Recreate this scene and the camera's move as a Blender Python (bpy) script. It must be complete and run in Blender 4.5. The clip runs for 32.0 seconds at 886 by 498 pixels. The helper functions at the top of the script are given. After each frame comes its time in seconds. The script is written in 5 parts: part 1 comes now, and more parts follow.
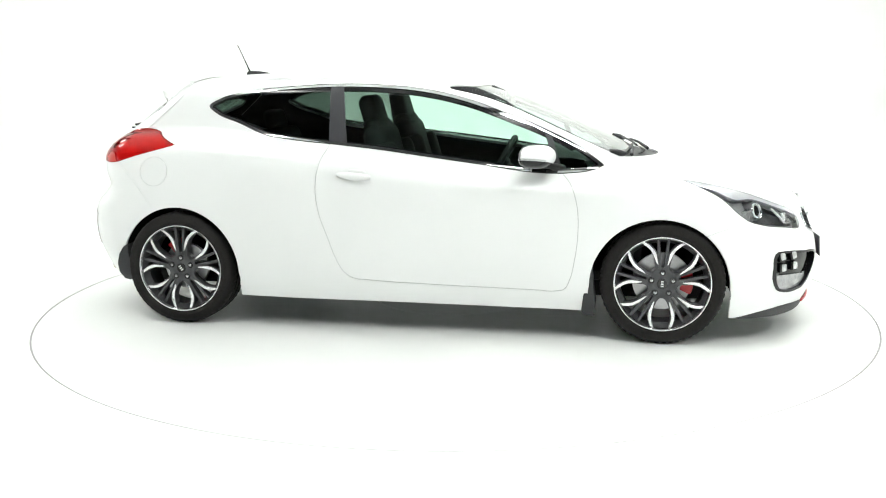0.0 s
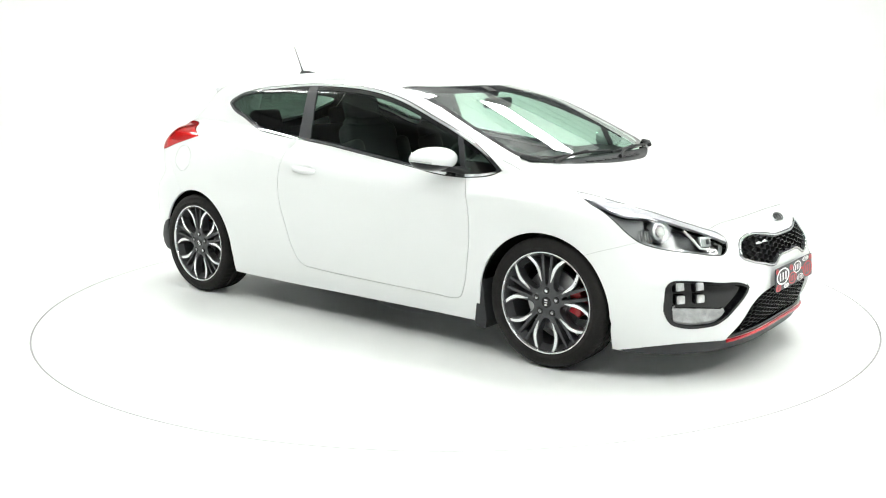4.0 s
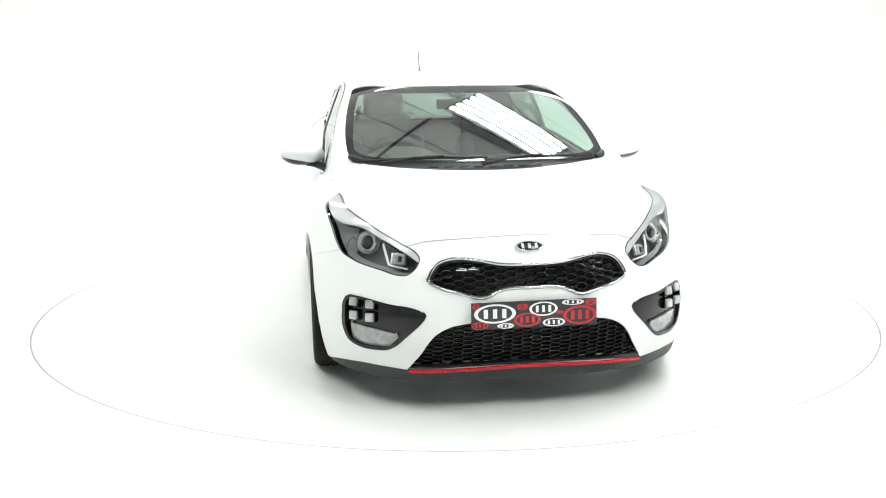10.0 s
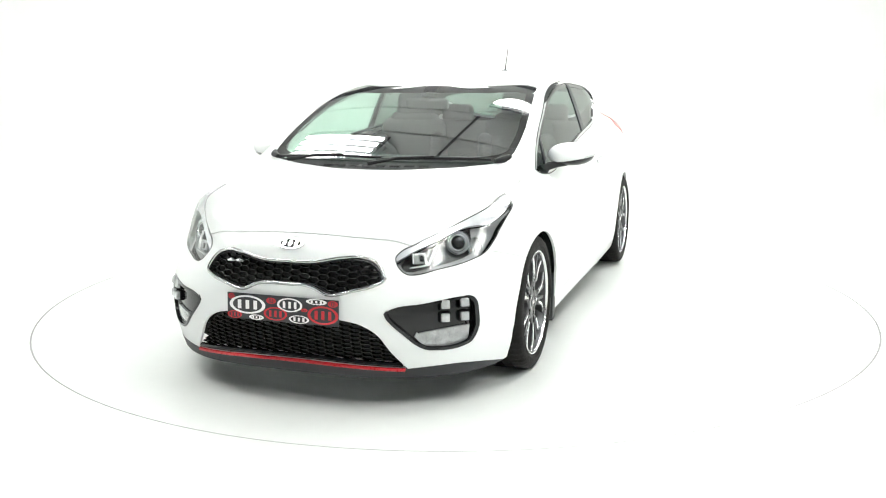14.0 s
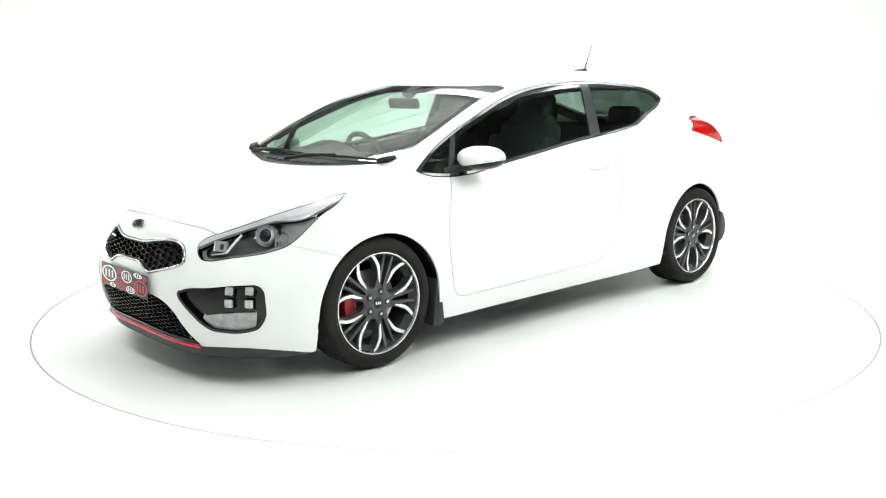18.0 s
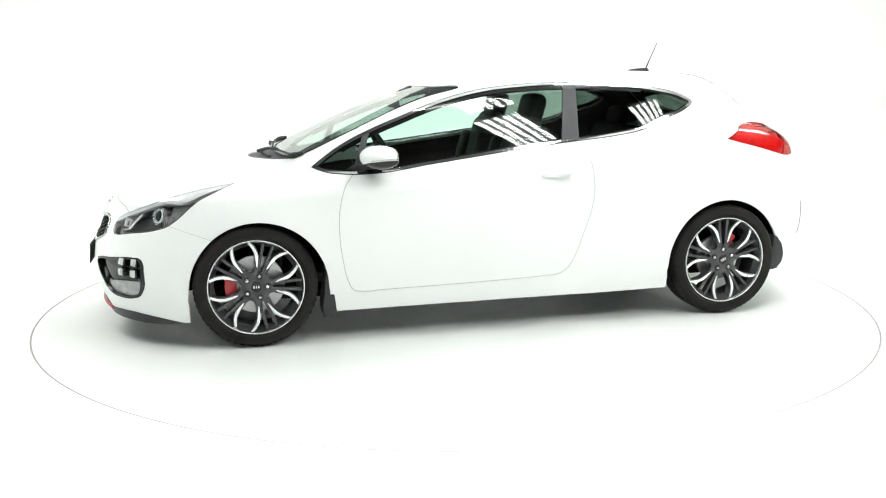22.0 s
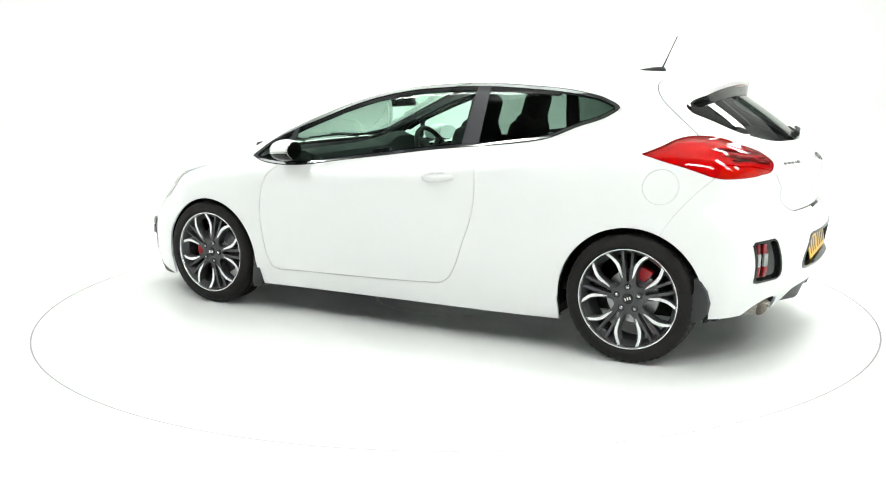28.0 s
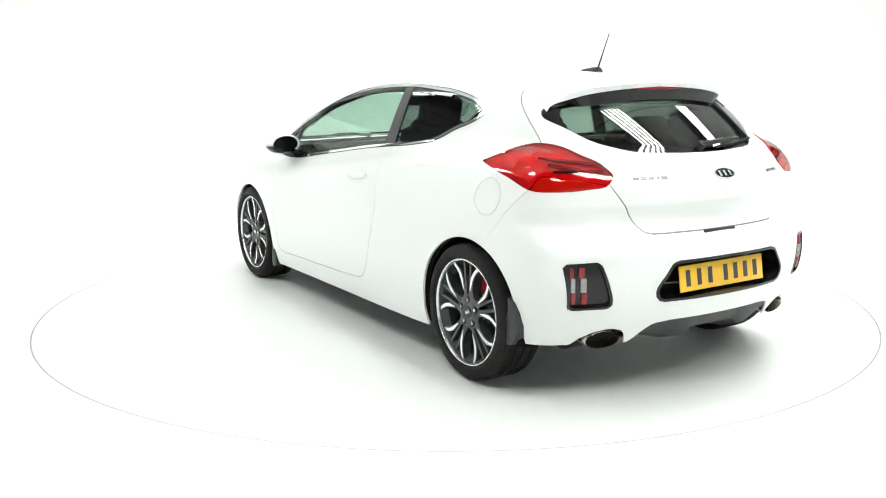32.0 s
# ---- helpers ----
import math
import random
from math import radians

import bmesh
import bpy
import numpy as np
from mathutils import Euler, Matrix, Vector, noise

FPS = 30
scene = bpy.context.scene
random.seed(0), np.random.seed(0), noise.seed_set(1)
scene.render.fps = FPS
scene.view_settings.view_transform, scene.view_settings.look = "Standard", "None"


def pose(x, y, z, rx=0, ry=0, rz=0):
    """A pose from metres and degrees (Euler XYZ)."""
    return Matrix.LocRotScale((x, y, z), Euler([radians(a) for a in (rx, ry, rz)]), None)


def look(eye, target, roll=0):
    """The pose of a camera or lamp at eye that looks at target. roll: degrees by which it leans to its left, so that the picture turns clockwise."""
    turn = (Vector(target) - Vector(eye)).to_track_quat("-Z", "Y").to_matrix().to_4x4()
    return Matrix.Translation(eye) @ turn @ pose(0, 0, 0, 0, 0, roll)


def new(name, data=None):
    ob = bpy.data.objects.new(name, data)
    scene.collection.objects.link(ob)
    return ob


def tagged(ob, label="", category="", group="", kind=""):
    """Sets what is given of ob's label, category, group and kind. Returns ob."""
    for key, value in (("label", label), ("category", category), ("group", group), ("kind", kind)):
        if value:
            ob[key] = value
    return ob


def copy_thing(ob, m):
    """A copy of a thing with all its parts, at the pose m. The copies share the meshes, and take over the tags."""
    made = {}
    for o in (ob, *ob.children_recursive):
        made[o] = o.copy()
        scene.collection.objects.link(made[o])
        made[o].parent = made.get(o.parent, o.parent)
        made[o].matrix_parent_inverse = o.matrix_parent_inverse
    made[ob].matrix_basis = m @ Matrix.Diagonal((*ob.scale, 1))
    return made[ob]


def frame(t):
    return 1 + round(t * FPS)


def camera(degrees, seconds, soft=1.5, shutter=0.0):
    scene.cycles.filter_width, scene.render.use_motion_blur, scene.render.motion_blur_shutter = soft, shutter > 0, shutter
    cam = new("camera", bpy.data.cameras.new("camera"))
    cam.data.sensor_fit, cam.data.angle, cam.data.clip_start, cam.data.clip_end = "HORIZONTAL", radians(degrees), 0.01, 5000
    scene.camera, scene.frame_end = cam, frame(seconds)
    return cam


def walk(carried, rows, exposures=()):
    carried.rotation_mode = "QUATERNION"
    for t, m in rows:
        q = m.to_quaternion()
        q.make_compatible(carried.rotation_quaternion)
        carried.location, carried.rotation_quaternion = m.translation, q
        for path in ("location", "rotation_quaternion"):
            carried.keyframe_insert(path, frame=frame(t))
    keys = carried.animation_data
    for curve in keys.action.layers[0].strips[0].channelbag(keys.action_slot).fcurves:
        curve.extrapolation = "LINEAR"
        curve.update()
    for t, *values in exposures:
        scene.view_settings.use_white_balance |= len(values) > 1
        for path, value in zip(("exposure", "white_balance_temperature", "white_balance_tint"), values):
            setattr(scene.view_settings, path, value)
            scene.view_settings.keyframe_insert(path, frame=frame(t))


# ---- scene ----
# ---- camera: it stands still before the turntable ----
cam = camera(51.3, 32.0, soft=1.05)
EYE = Vector((0, -5.706, 1.386))
STAND = look(EYE, EYE + Vector((-.01079, .98232, -.18694)), -.46)
walk(cam, [(0, STAND), (32, STAND)], exposures=[(0, 0.36)])

# the turntable's turn, degrees, every two seconds
TURN = (-10.24, -24.15, -38.08, -52.09, -66.18, -80.39, -94.65, -108.94, -123.1, -137.37, -151.67, -165.96, -180.2,
        -194.38, -208.59, -222.89, -237.15)
CAR_AT = (-.078, -.026, 0)

# ---- world: the closed studio lets in only a trace of daylight ----
world = bpy.data.worlds.new("world")
scene.world = world
world.use_nodes = True
world.node_tree.nodes["Background"].inputs[0].default_value = (.9, .95, 1, 1)
world.node_tree.nodes["Background"].inputs[1].default_value = .3


# ---- materials ----
def material(name, color=(.8, .8, .8), rough=.5, metal=0., coat=0., emit=0., vary=0., scale=8., bump=0., bump_scale=60., spec=.5):
    m = bpy.data.materials.new(name)
    m.use_nodes = True
    nt = m.node_tree
    b = nt.nodes["Principled BSDF"]
    b.inputs["Base Color"].default_value = (*color, 1)
    b.inputs["Roughness"].default_value = rough
    b.inputs["Metallic"].default_value = metal
    b.inputs["Coat Weight"].default_value = coat
    b.inputs["Coat Roughness"].default_value = .03
    b.inputs["Specular IOR Level"].default_value = spec
    if emit:
        b.inputs["Emission Color"].default_value = (*color, 1)
        b.inputs["Emission Strength"].default_value = emit
    if vary or bump:
        tc = nt.nodes.new("ShaderNodeTexCoord")
    if vary:
        n1, n2 = nt.nodes.new("ShaderNodeTexNoise"), nt.nodes.new("ShaderNodeTexNoise")
        n1.inputs["Scale"].default_value, n2.inputs["Scale"].default_value = scale, scale * 13
        n1.inputs["Detail"].default_value = 4
        add = nt.nodes.new("ShaderNodeMath")
        nt.links.new(tc.outputs["Object"], n1.inputs["Vector"])
        nt.links.new(tc.outputs["Object"], n2.inputs["Vector"])
        nt.links.new(n1.outputs["Fac"], add.inputs[0])
        nt.links.new(n2.outputs["Fac"], add.inputs[1])
        ramp = nt.nodes.new("ShaderNodeMapRange")
        ramp.inputs["From Min"].default_value, ramp.inputs["From Max"].default_value = .7, 1.3
        ramp.inputs["To Min"].default_value, ramp.inputs["To Max"].default_value = 1 - vary, 1 + vary
        nt.links.new(add.outputs[0], ramp.inputs["Value"])
        mul = nt.nodes.new("ShaderNodeVectorMath")
        mul.operation = "SCALE"
        mul.inputs[0].default_value = color
        nt.links.new(ramp.outputs["Result"], mul.inputs["Scale"])
        nt.links.new(mul.outputs[0], b.inputs["Base Color"])
        rr = nt.nodes.new("ShaderNodeMapRange")
        rr.inputs["From Min"].default_value, rr.inputs["From Max"].default_value = .3, .7
        rr.inputs["To Min"].default_value, rr.inputs["To Max"].default_value = rough * .85, min(1, rough * 1.15)
        nt.links.new(n2.outputs["Fac"], rr.inputs["Value"])
        nt.links.new(rr.outputs["Result"], b.inputs["Roughness"])
    if bump:
        n3, bp = nt.nodes.new("ShaderNodeTexNoise"), nt.nodes.new("ShaderNodeBump")
        n3.inputs["Scale"].default_value = bump_scale
        nt.links.new(tc.outputs["Object"], n3.inputs["Vector"])
        bp.inputs["Strength"].default_value = bump
        bp.inputs["Distance"].default_value = .002
        nt.links.new(n3.outputs["Fac"], bp.inputs["Height"])
        nt.links.new(bp.outputs["Normal"], b.inputs["Normal"])
    return m


def pane_material(name, tint, gloss=.045, rough=.0):
    """Thin tinted glass: what comes through is tinted, and the slant of the view sets its gloss, alike from both sides."""
    m = bpy.data.materials.new(name)
    m.use_nodes = True
    nt = m.node_tree
    nt.nodes.clear()
    out, mix = nt.nodes.new("ShaderNodeOutputMaterial"), nt.nodes.new("ShaderNodeMixShader")
    tr, gl, lw = nt.nodes.new("ShaderNodeBsdfTransparent"), nt.nodes.new("ShaderNodeBsdfGlossy"), nt.nodes.new("ShaderNodeLayerWeight")
    pw, sc = nt.nodes.new("ShaderNodeMath"), nt.nodes.new("ShaderNodeMath")
    pw.operation, sc.operation = "POWER", "MULTIPLY_ADD"
    pw.inputs[1].default_value = 4.5
    sc.inputs[1].default_value, sc.inputs[2].default_value = 1 - gloss, gloss
    tr.inputs[0].default_value = (*tint, 1)
    gl.inputs["Roughness"].default_value = rough
    nt.links.new(lw.outputs["Facing"], pw.inputs[0])
    nt.links.new(pw.outputs[0], sc.inputs[0])
    nt.links.new(sc.outputs[0], mix.inputs[0])
    nt.links.new(tr.outputs[0], mix.inputs[1])
    nt.links.new(gl.outputs[0], mix.inputs[2])
    nt.links.new(mix.outputs[0], out.inputs[0])
    return m


WHITE_PAINT = material("white_paint", (.8, .81, .81), .3, coat=.5)
FLOOR_PAINT = material("white_floor_paint", (.77, .78, .765), .5, vary=.012, scale=.8)
TABLE_PAINT = material("white_table_paint", (.78, .79, .78), .36, vary=.018, scale=1.1)
WALL_PAINT = material("white_wall_paint", (.8, .81, .795), .7, vary=.012, scale=.5)
CEILING_METAL = material("grey_ceiling_sheet", (.8, .81, .81), .55, vary=.12, scale=1.2)
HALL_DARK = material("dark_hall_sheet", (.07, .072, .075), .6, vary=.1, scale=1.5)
STEEL = material("grey_steel", (.1, .105, .11), .5, metal=.2, vary=.1)
TUBE = material("lit_tube", (.975, 1, .965), .5, emit=27.0)
FIXTURE = material("grey_fixture", (.12, .12, .125), .6, vary=.03)
GAP = material("joint_line", (.5, .51, .51), .8, vary=.05)
GAP_PALE = material("pale_joint_line", (.68, .69, .69), .8, vary=.05)
GAP_DARK = material("dark_joint_line", (.1, .1, .105), .8, vary=.05)
RING_GREY = material("ring_joint_rubber", (.32, .32, .32), .8, vary=.15, scale=2)
BLACK_GLOSS = material("gloss_black", (.006, .006, .007), .12, spec=.45, vary=.1, scale=3)
BLACK_PLASTIC = material("black_plastic", (.012, .0125, .0135), .55, spec=.35, vary=.15, scale=12, bump=.2, bump_scale=300)
GREY_PLASTIC = material("dark_grey_plastic", (.028, .029, .031), .5, spec=.4, vary=.12, scale=10, bump=.2, bump_scale=300)
FRIT = material("black_glass_border", (.006, .006, .007), .06, spec=.4, vary=.05, scale=8)
PILLAR_BLACK = material("satin_black_pillar", (.03, .031, .036), .4, vary=.06, scale=6)
CHROME = material("chrome", (.78, .79, .8), .06, metal=1., vary=.03, scale=10)
GRILLE_CHROME = material("dark_chrome", (.52, .53, .54), .1, metal=1., vary=.03, scale=10)
SATIN_CHROME = material("satin_chrome", (.6, .61, .62), .25, metal=1., vary=.04, scale=10)
PIT_GREY = material("pit_grey", (.12, .12, .12), .8, vary=.1)
LETTER_METAL = material("lettering_metal", (.22, .22, .23), .3, metal=.6, vary=.06)
RED_PLASTIC = material("red_trim", (.5, .012, .02), .3, coat=.4, vary=.06, scale=9)
RUBBER = material("tyre_rubber", (.0105, .0095, .0088), .75, spec=.25, vary=.22, scale=9, bump=.35, bump_scale=160)
RIM_GREY = material("graphite_wheel_paint", (.065, .066, .07), .36, metal=.4, vary=.08, scale=15)
RIM_CUT = material("machined_alloy", (.8, .81, .82), .22, metal=.85, vary=.05, scale=30)
NUT_STEEL = material("nut_steel", (.42, .42, .43), .25, metal=.9, vary=.1, scale=30)
DISC_STEEL = material("brake_disc_steel", (.4, .4, .41), .35, metal=.9, vary=.12, scale=25)
CALIPER_RED = material("red_caliper_paint", (.45, .008, .015), .35, coat=.3, vary=.08, scale=20)
CABIN_BLACK = material("dark_cabin_trim", (.008, .0083, .0086), .7, vary=.12, scale=14, bump=.25, bump_scale=250)
CABIN_GREY = material("grey_cabin_fabric", (.013, .0135, .0145), .85, vary=.15, scale=30, bump=.4, bump_scale=400)
HEADLINER = material("grey_headliner", (.2, .2, .2), .9, vary=.06, scale=12)
LINER = material("black_felt_liner", (.006, .006, .006), .95, spec=.1, vary=.2, scale=9)
UNDER = material("underbody_black", (.012, .012, .012), .8, vary=.2, scale=6)
PLATE_RED = material("red_print", (.55, .02, .03), .4, vary=.04)
PLATE_GREY = material("dark_print", (.03, .03, .035), .4, vary=.05)
PLATE_WHITE = material("white_print", (.82, .82, .82), .4, vary=.02)
PLATE_YELLOW = material("yellow_reflective_plate", (.8, .46, .02), .4, vary=.03, scale=20)
LAMP_SILVER = material("lamp_reflector", (.72, .73, .75), .12, metal=1., vary=.05, scale=30)
LAMP_PALE = material("pale_lamp_reflector", (.75, .74, .73), .3, vary=.12, scale=25)
LAMP_DARK = material("lamp_bezel", (.3, .303, .308), .35, metal=.2, vary=.08, scale=12)
LAMP_MID = material("lamp_mask_grey", (.1, .102, .106), .3, vary=.08, scale=12)
LAMP_BLACK = material("lamp_black", (.02, .021, .023), .3, vary=.08, scale=12)
LED_WHITE = material("led_lens", (.85, .86, .87), .18, coat=.5, vary=.06, scale=120)
STRIP_PALE = material("pale_lamp_strip", (.62, .63, .66), .16, metal=.35, coat=.6, vary=.12, scale=18)
FOG_CLEAR = material("clear_fog_lens", (.33, .335, .34), .15, metal=.4, coat=.5, vary=.35, scale=30)
LED_CLEAR = material("clear_lamp_cell", (.52, .525, .53), .15, metal=.4, coat=.5, vary=.25, scale=45)
POD_CLEAR = material("dim_clear_cell", (.3, .3, .3), .2, coat=.4, vary=.3, scale=60)
LED_RED = material("red_lens_inner", (.24, .006, .01), .15, coat=.3, vary=.1, scale=40)
AMBER = material("amber_lens", (.75, .22, .03), .2, coat=.5, vary=.1, scale=40)
EXHAUST_STEEL = material("polished_exhaust_steel", (.5, .47, .43), .2, metal=1., vary=.1, scale=20)
GLASS_FRONT = pane_material("clear_green_glass", (.72, .88, .8), .05)
GLASS_DARK = pane_material("privacy_glass", (.22, .28, .25), .038)
GLASS_SCREEN = pane_material("laminated_green_glass", (.66, .83, .745), .2)
LENS_CLEAR = pane_material("clear_lens", (.93, .94, .94), .04)
LENS_AMBER = pane_material("deep_red_lens", (.8, .07, .04), .045)
LENS_RED = pane_material("red_lens", (.82, .02, .028), .06)


# ---- mesh helpers ----
def mesh_of(name, verts, faces, normals=None):
    me = bpy.data.meshes.new(name)
    me.from_pydata([tuple(v) for v in verts], [], [tuple(int(i) for i in f) for f in faces])
    me.polygons.foreach_set("use_smooth", [True] * len(me.polygons))
    if normals is not None:
        me.normals_split_custom_set_from_vertices([tuple(n) for n in normals])
    return me


def put(name, me, mat, parent=None, label=""):
    if not me.materials:
        me.materials.append(mat)
    ob = new(name, me)
    ob.parent = parent
    return tagged(ob, label)


def part(name, bm, mat, parent, label="", smooth=True, bevel=0.):
    if bevel:
        bmesh.ops.bevel(bm, geom=[e for e in bm.edges if e.is_manifold and e.calc_face_angle(0) > .6], offset=bevel, segments=2,
                        profile=.5, affect="EDGES", clamp_overlap=True)
    me = bpy.data.meshes.new(name)
    bm.normal_update()
    bm.to_mesh(me)
    bm.free()
    if smooth:
        me.polygons.foreach_set("use_smooth", [True] * len(me.polygons))
        me.set_sharp_from_angle(angle=radians(38))
    return put(name, me, mat, parent, label)


def box(cx, cy, cz, sx, sy, sz, m=None):
    bm = bmesh.new()
    bmesh.ops.create_cube(bm, size=1, matrix=Matrix.Translation((cx, cy, cz)) @ (m or Matrix()) @ Matrix.Diagonal((sx, sy, sz, 1)))
    return bm


def lathe(profile, n=48, axis="y", sweep=None):
    """Turns a profile of (radius, along) round an axis."""
    bm = bmesh.new()
    rings = []
    for r, a in profile:
        ring = []
        for i in range(n):
            w = 2 * math.pi * i / n
            c, s = r * math.cos(w), r * math.sin(w)
            ring.append(bm.verts.new({"y": (c, a, s), "z": (c, s, a), "x": (a, c, s)}[axis]))
        rings.append(ring)
    for p, q in zip(rings, rings[1:]):
        for i in range(n):
            bm.faces.new((p[i], p[(i + 1) % n], q[(i + 1) % n], q[i]))
    return bm


def tube(points, radius, n=8, ends=True, flat=1.):
    """A round bar along points; radius may be one for each point."""
    bm = bmesh.new()
    pts = [Vector(p) for p in points]
    rad = radius if isinstance(radius, (list, tuple)) else [radius] * len(pts)
    rings = []
    for i, p in enumerate(pts):
        d = (pts[min(i + 1, len(pts) - 1)] - pts[max(i - 1, 0)]).normalized()
        a = d.cross(Vector((0, 0, 1)))
        a = a.normalized() if a.length > .05 else d.cross(Vector((0, 1, 0))).normalized()
        b = a.cross(d)
        rings.append([bm.verts.new(p + rad[i] * (a * math.cos(2 * math.pi * k / n) + flat * b * math.sin(2 * math.pi * k / n))) for k in range(n)])
    for p, q in zip(rings, rings[1:]):
        for k in range(n):
            bm.faces.new((p[k], p[(k + 1) % n], q[(k + 1) % n], q[k]))
    if ends:
        bm.faces.new(rings[0])
        bm.faces.new(rings[-1][::-1])
    bmesh.ops.recalc_face_normals(bm, faces=bm.faces)
    return bm


def prism(outline, depth, m=None):
    """A flat outline in x and y, raised by depth along z, then placed by m."""
    bm = bmesh.new()
    lo = [bm.verts.new((x, y, 0)) for x, y in outline]
    hi = [bm.verts.new((x, y, depth)) for x, y in outline]
    n = len(lo)
    for i in range(n):
        bm.faces.new((lo[i], lo[(i + 1) % n], hi[(i + 1) % n], hi[i]))
    bm.faces.new(hi)
    bm.faces.new(lo[::-1])
    bmesh.ops.recalc_face_normals(bm, faces=bm.faces)
    if m is not None:
        bmesh.ops.transform(bm, matrix=m, verts=bm.verts)
    return bm


def join(*bms):
    out = bms[0]
    for b in bms[1:]:
        me = bpy.data.meshes.new("tmp")
        b.to_mesh(me)
        b.free()
        out.from_mesh(me)
        bpy.data.meshes.remove(me)
    return out


# ---- the car's skin: a smooth solid, met by rays from its spine ----
KNOTS = {}


def curve(x, xs, ys):
    """A smooth curve through a few knots, level beyond its ends."""
    if (xs, ys) not in KNOTS:
        a, b = np.array(xs, float), np.array(ys, float)
        if a[0] > a[-1]:
            a, b = a[::-1].copy(), b[::-1].copy()
        KNOTS[xs, ys] = a, b, np.gradient(b, a)
    xs, ys, m = KNOTS[xs, ys]
    x = np.minimum(np.maximum(x, xs[0]), xs[-1])
    i = np.minimum(np.maximum(np.searchsorted(xs, x) - 1, 0), len(xs) - 2)
    h = xs[i + 1] - xs[i]
    s = (x - xs[i]) / h
    return ((1 + 2 * s) * (1 - s) ** 2 * ys[i] + s * (1 - s) ** 2 * h * m[i]
            + s * s * (3 - 2 * s) * ys[i + 1] + s * s * (s - 1) * h * m[i + 1])


def soft_max(a, b, k):
    h = np.maximum(k - np.abs(a - b), 0) / k
    return np.maximum(a, b) + h * h * k / 4


def skin(x, y, z):
    """Below zero inside the car's outer skin; metres, x to the nose, z up from the floor."""
    y = np.abs(y)
    # lower body
    half = curve(z, (.1, .17, .25, .4, .6, .75, .85, .95, 1.05, 1.15), (.825, .848, .868, .884, .888, .88, .866, .835, .79, .73))
    half = half * curve(x, (2.2, 1.9, 1.6, 1.3, .5, -.8, -1.3, -1.6, -1.9, -2.1), (.875, .94, .99, 1.0, 1, 1, .988, .962, .915, .88))
    half = half - curve(x, (1.35, 1.55, 1.7, 1.85, 2.0), (0, .014, .028, .046, .05)) * curve(z, (.46, .6, .8, .9), (0, 1, 1, .3))
    side = y - half
    top = z - curve(x, (2.2, 2.06, 1.9, 1.7, 1.42, 1.2, 1.0, .7, .3, -.2, -.8, -1.2, -1.5, -1.7, -1.85, -2.0),
                    (.68, .74, .795, .848, .905, .938, .95, .945, .97, 1.025, 1.1, 1.125, 1.125, 1.1, 1.05, .98)) + .07 * (y / .76) ** 2.4
    nose = x - curve(z, (.1, .2, .3, .42, .5, .56, .62, .69, .74, .8, .9), (2.09, 2.14, 2.17, 2.178, 2.17, 2.155, 2.135, 2.105, 2.06, 1.98, 1.8))
    nose = nose + curve(z, (.3, .46, .54, .6, .7, .8), (.285, .3, .333, .362, .392, .33)) * (y / .75) ** curve(z, (.3, .46, .58, .7, .8), (3.6, 3.4, 2.6905, 2.1052, 2.4011))
    tail = -x - curve(z, (.1, .22, .33, .45, .6, .67, .715, .76, .85, .95, 1.02, 1.1), (1.9, 1.96, 2.03, 2.082, 2.09, 2.072, 2.03, 1.995, 2.008, 2.004, 1.968, 1.9))
    tail = tail + .215 * (y / .76) ** 2.2
    lower = soft_max(soft_max(side, top, .09), soft_max(nose, tail, .02), .1)
    # glasshouse
    g_side = y - curve(x, (1.3, .6, -.5, -1.2, -1.6, -2.0), (.745, .748, .742, .722, .66, .56)) + .34 * (z - 1.02) + .15 * (z - 1.02) ** 2
    g_top = z - curve(x, (.6, .33, .1, -.2, -.6, -1.0, -1.3, -1.6, -1.8), (1.29, 1.33, 1.368, 1.394, 1.404, 1.398, 1.382, 1.35, 1.32)) + .055 * (y / .6) ** 2
    h = np.clip(z, .88, 1.45) - 1.1
    screen = (x - (0.8491 - 2.2417 * h - 0.6729 * h * h) + .075 * (y / .65) ** 2.2) * .42
    h = np.clip(z, .93, 1.42) - 1.1
    back = (-x - (1.8566 - 1.2506 * h - 0.9187 * h * h) + .19 * (y / .58) ** 2.2) * .6
    upper = soft_max(soft_max(g_side, g_top, .06), soft_max(screen, back, .02), .035)
    upper = soft_max(upper, .84 - z, .03)
    return -soft_max(-lower, -upper, .035)


def skin_normal(p):
    e, out = .002, np.empty_like(p)
    for i in range(3):
        d = np.zeros(3)
        d[i] = e
        out[:, i] = skin(*(p + d).T) - skin(*(p - d).T)
    return out / np.linalg.norm(out, axis=1)[:, None]


def meet(eye, way, far, steps=90):
    """The first places where rays leave or enter the skin, stepping from eye along way."""
    lo, hi = np.zeros(len(way)), np.full(len(way), np.nan)
    s0 = np.sign(skin(*(eye + 0 * way).T))
    for d in np.linspace(0, far, steps)[1:]:
        flip = np.isnan(hi) & (np.sign(skin(*(eye + d * way).T)) != s0)
        hi[flip] = d
        lo[np.isnan(hi)] = d
    hi = np.where(np.isnan(hi), far, hi)
    for _ in range(22):
        mid = (lo + hi) / 2
        same = np.sign(skin(*(eye + mid[:, None] * way).T)) == s0
        lo, hi = np.where(same, mid, lo), np.where(same, hi, mid)
    return eye + hi[:, None] * way


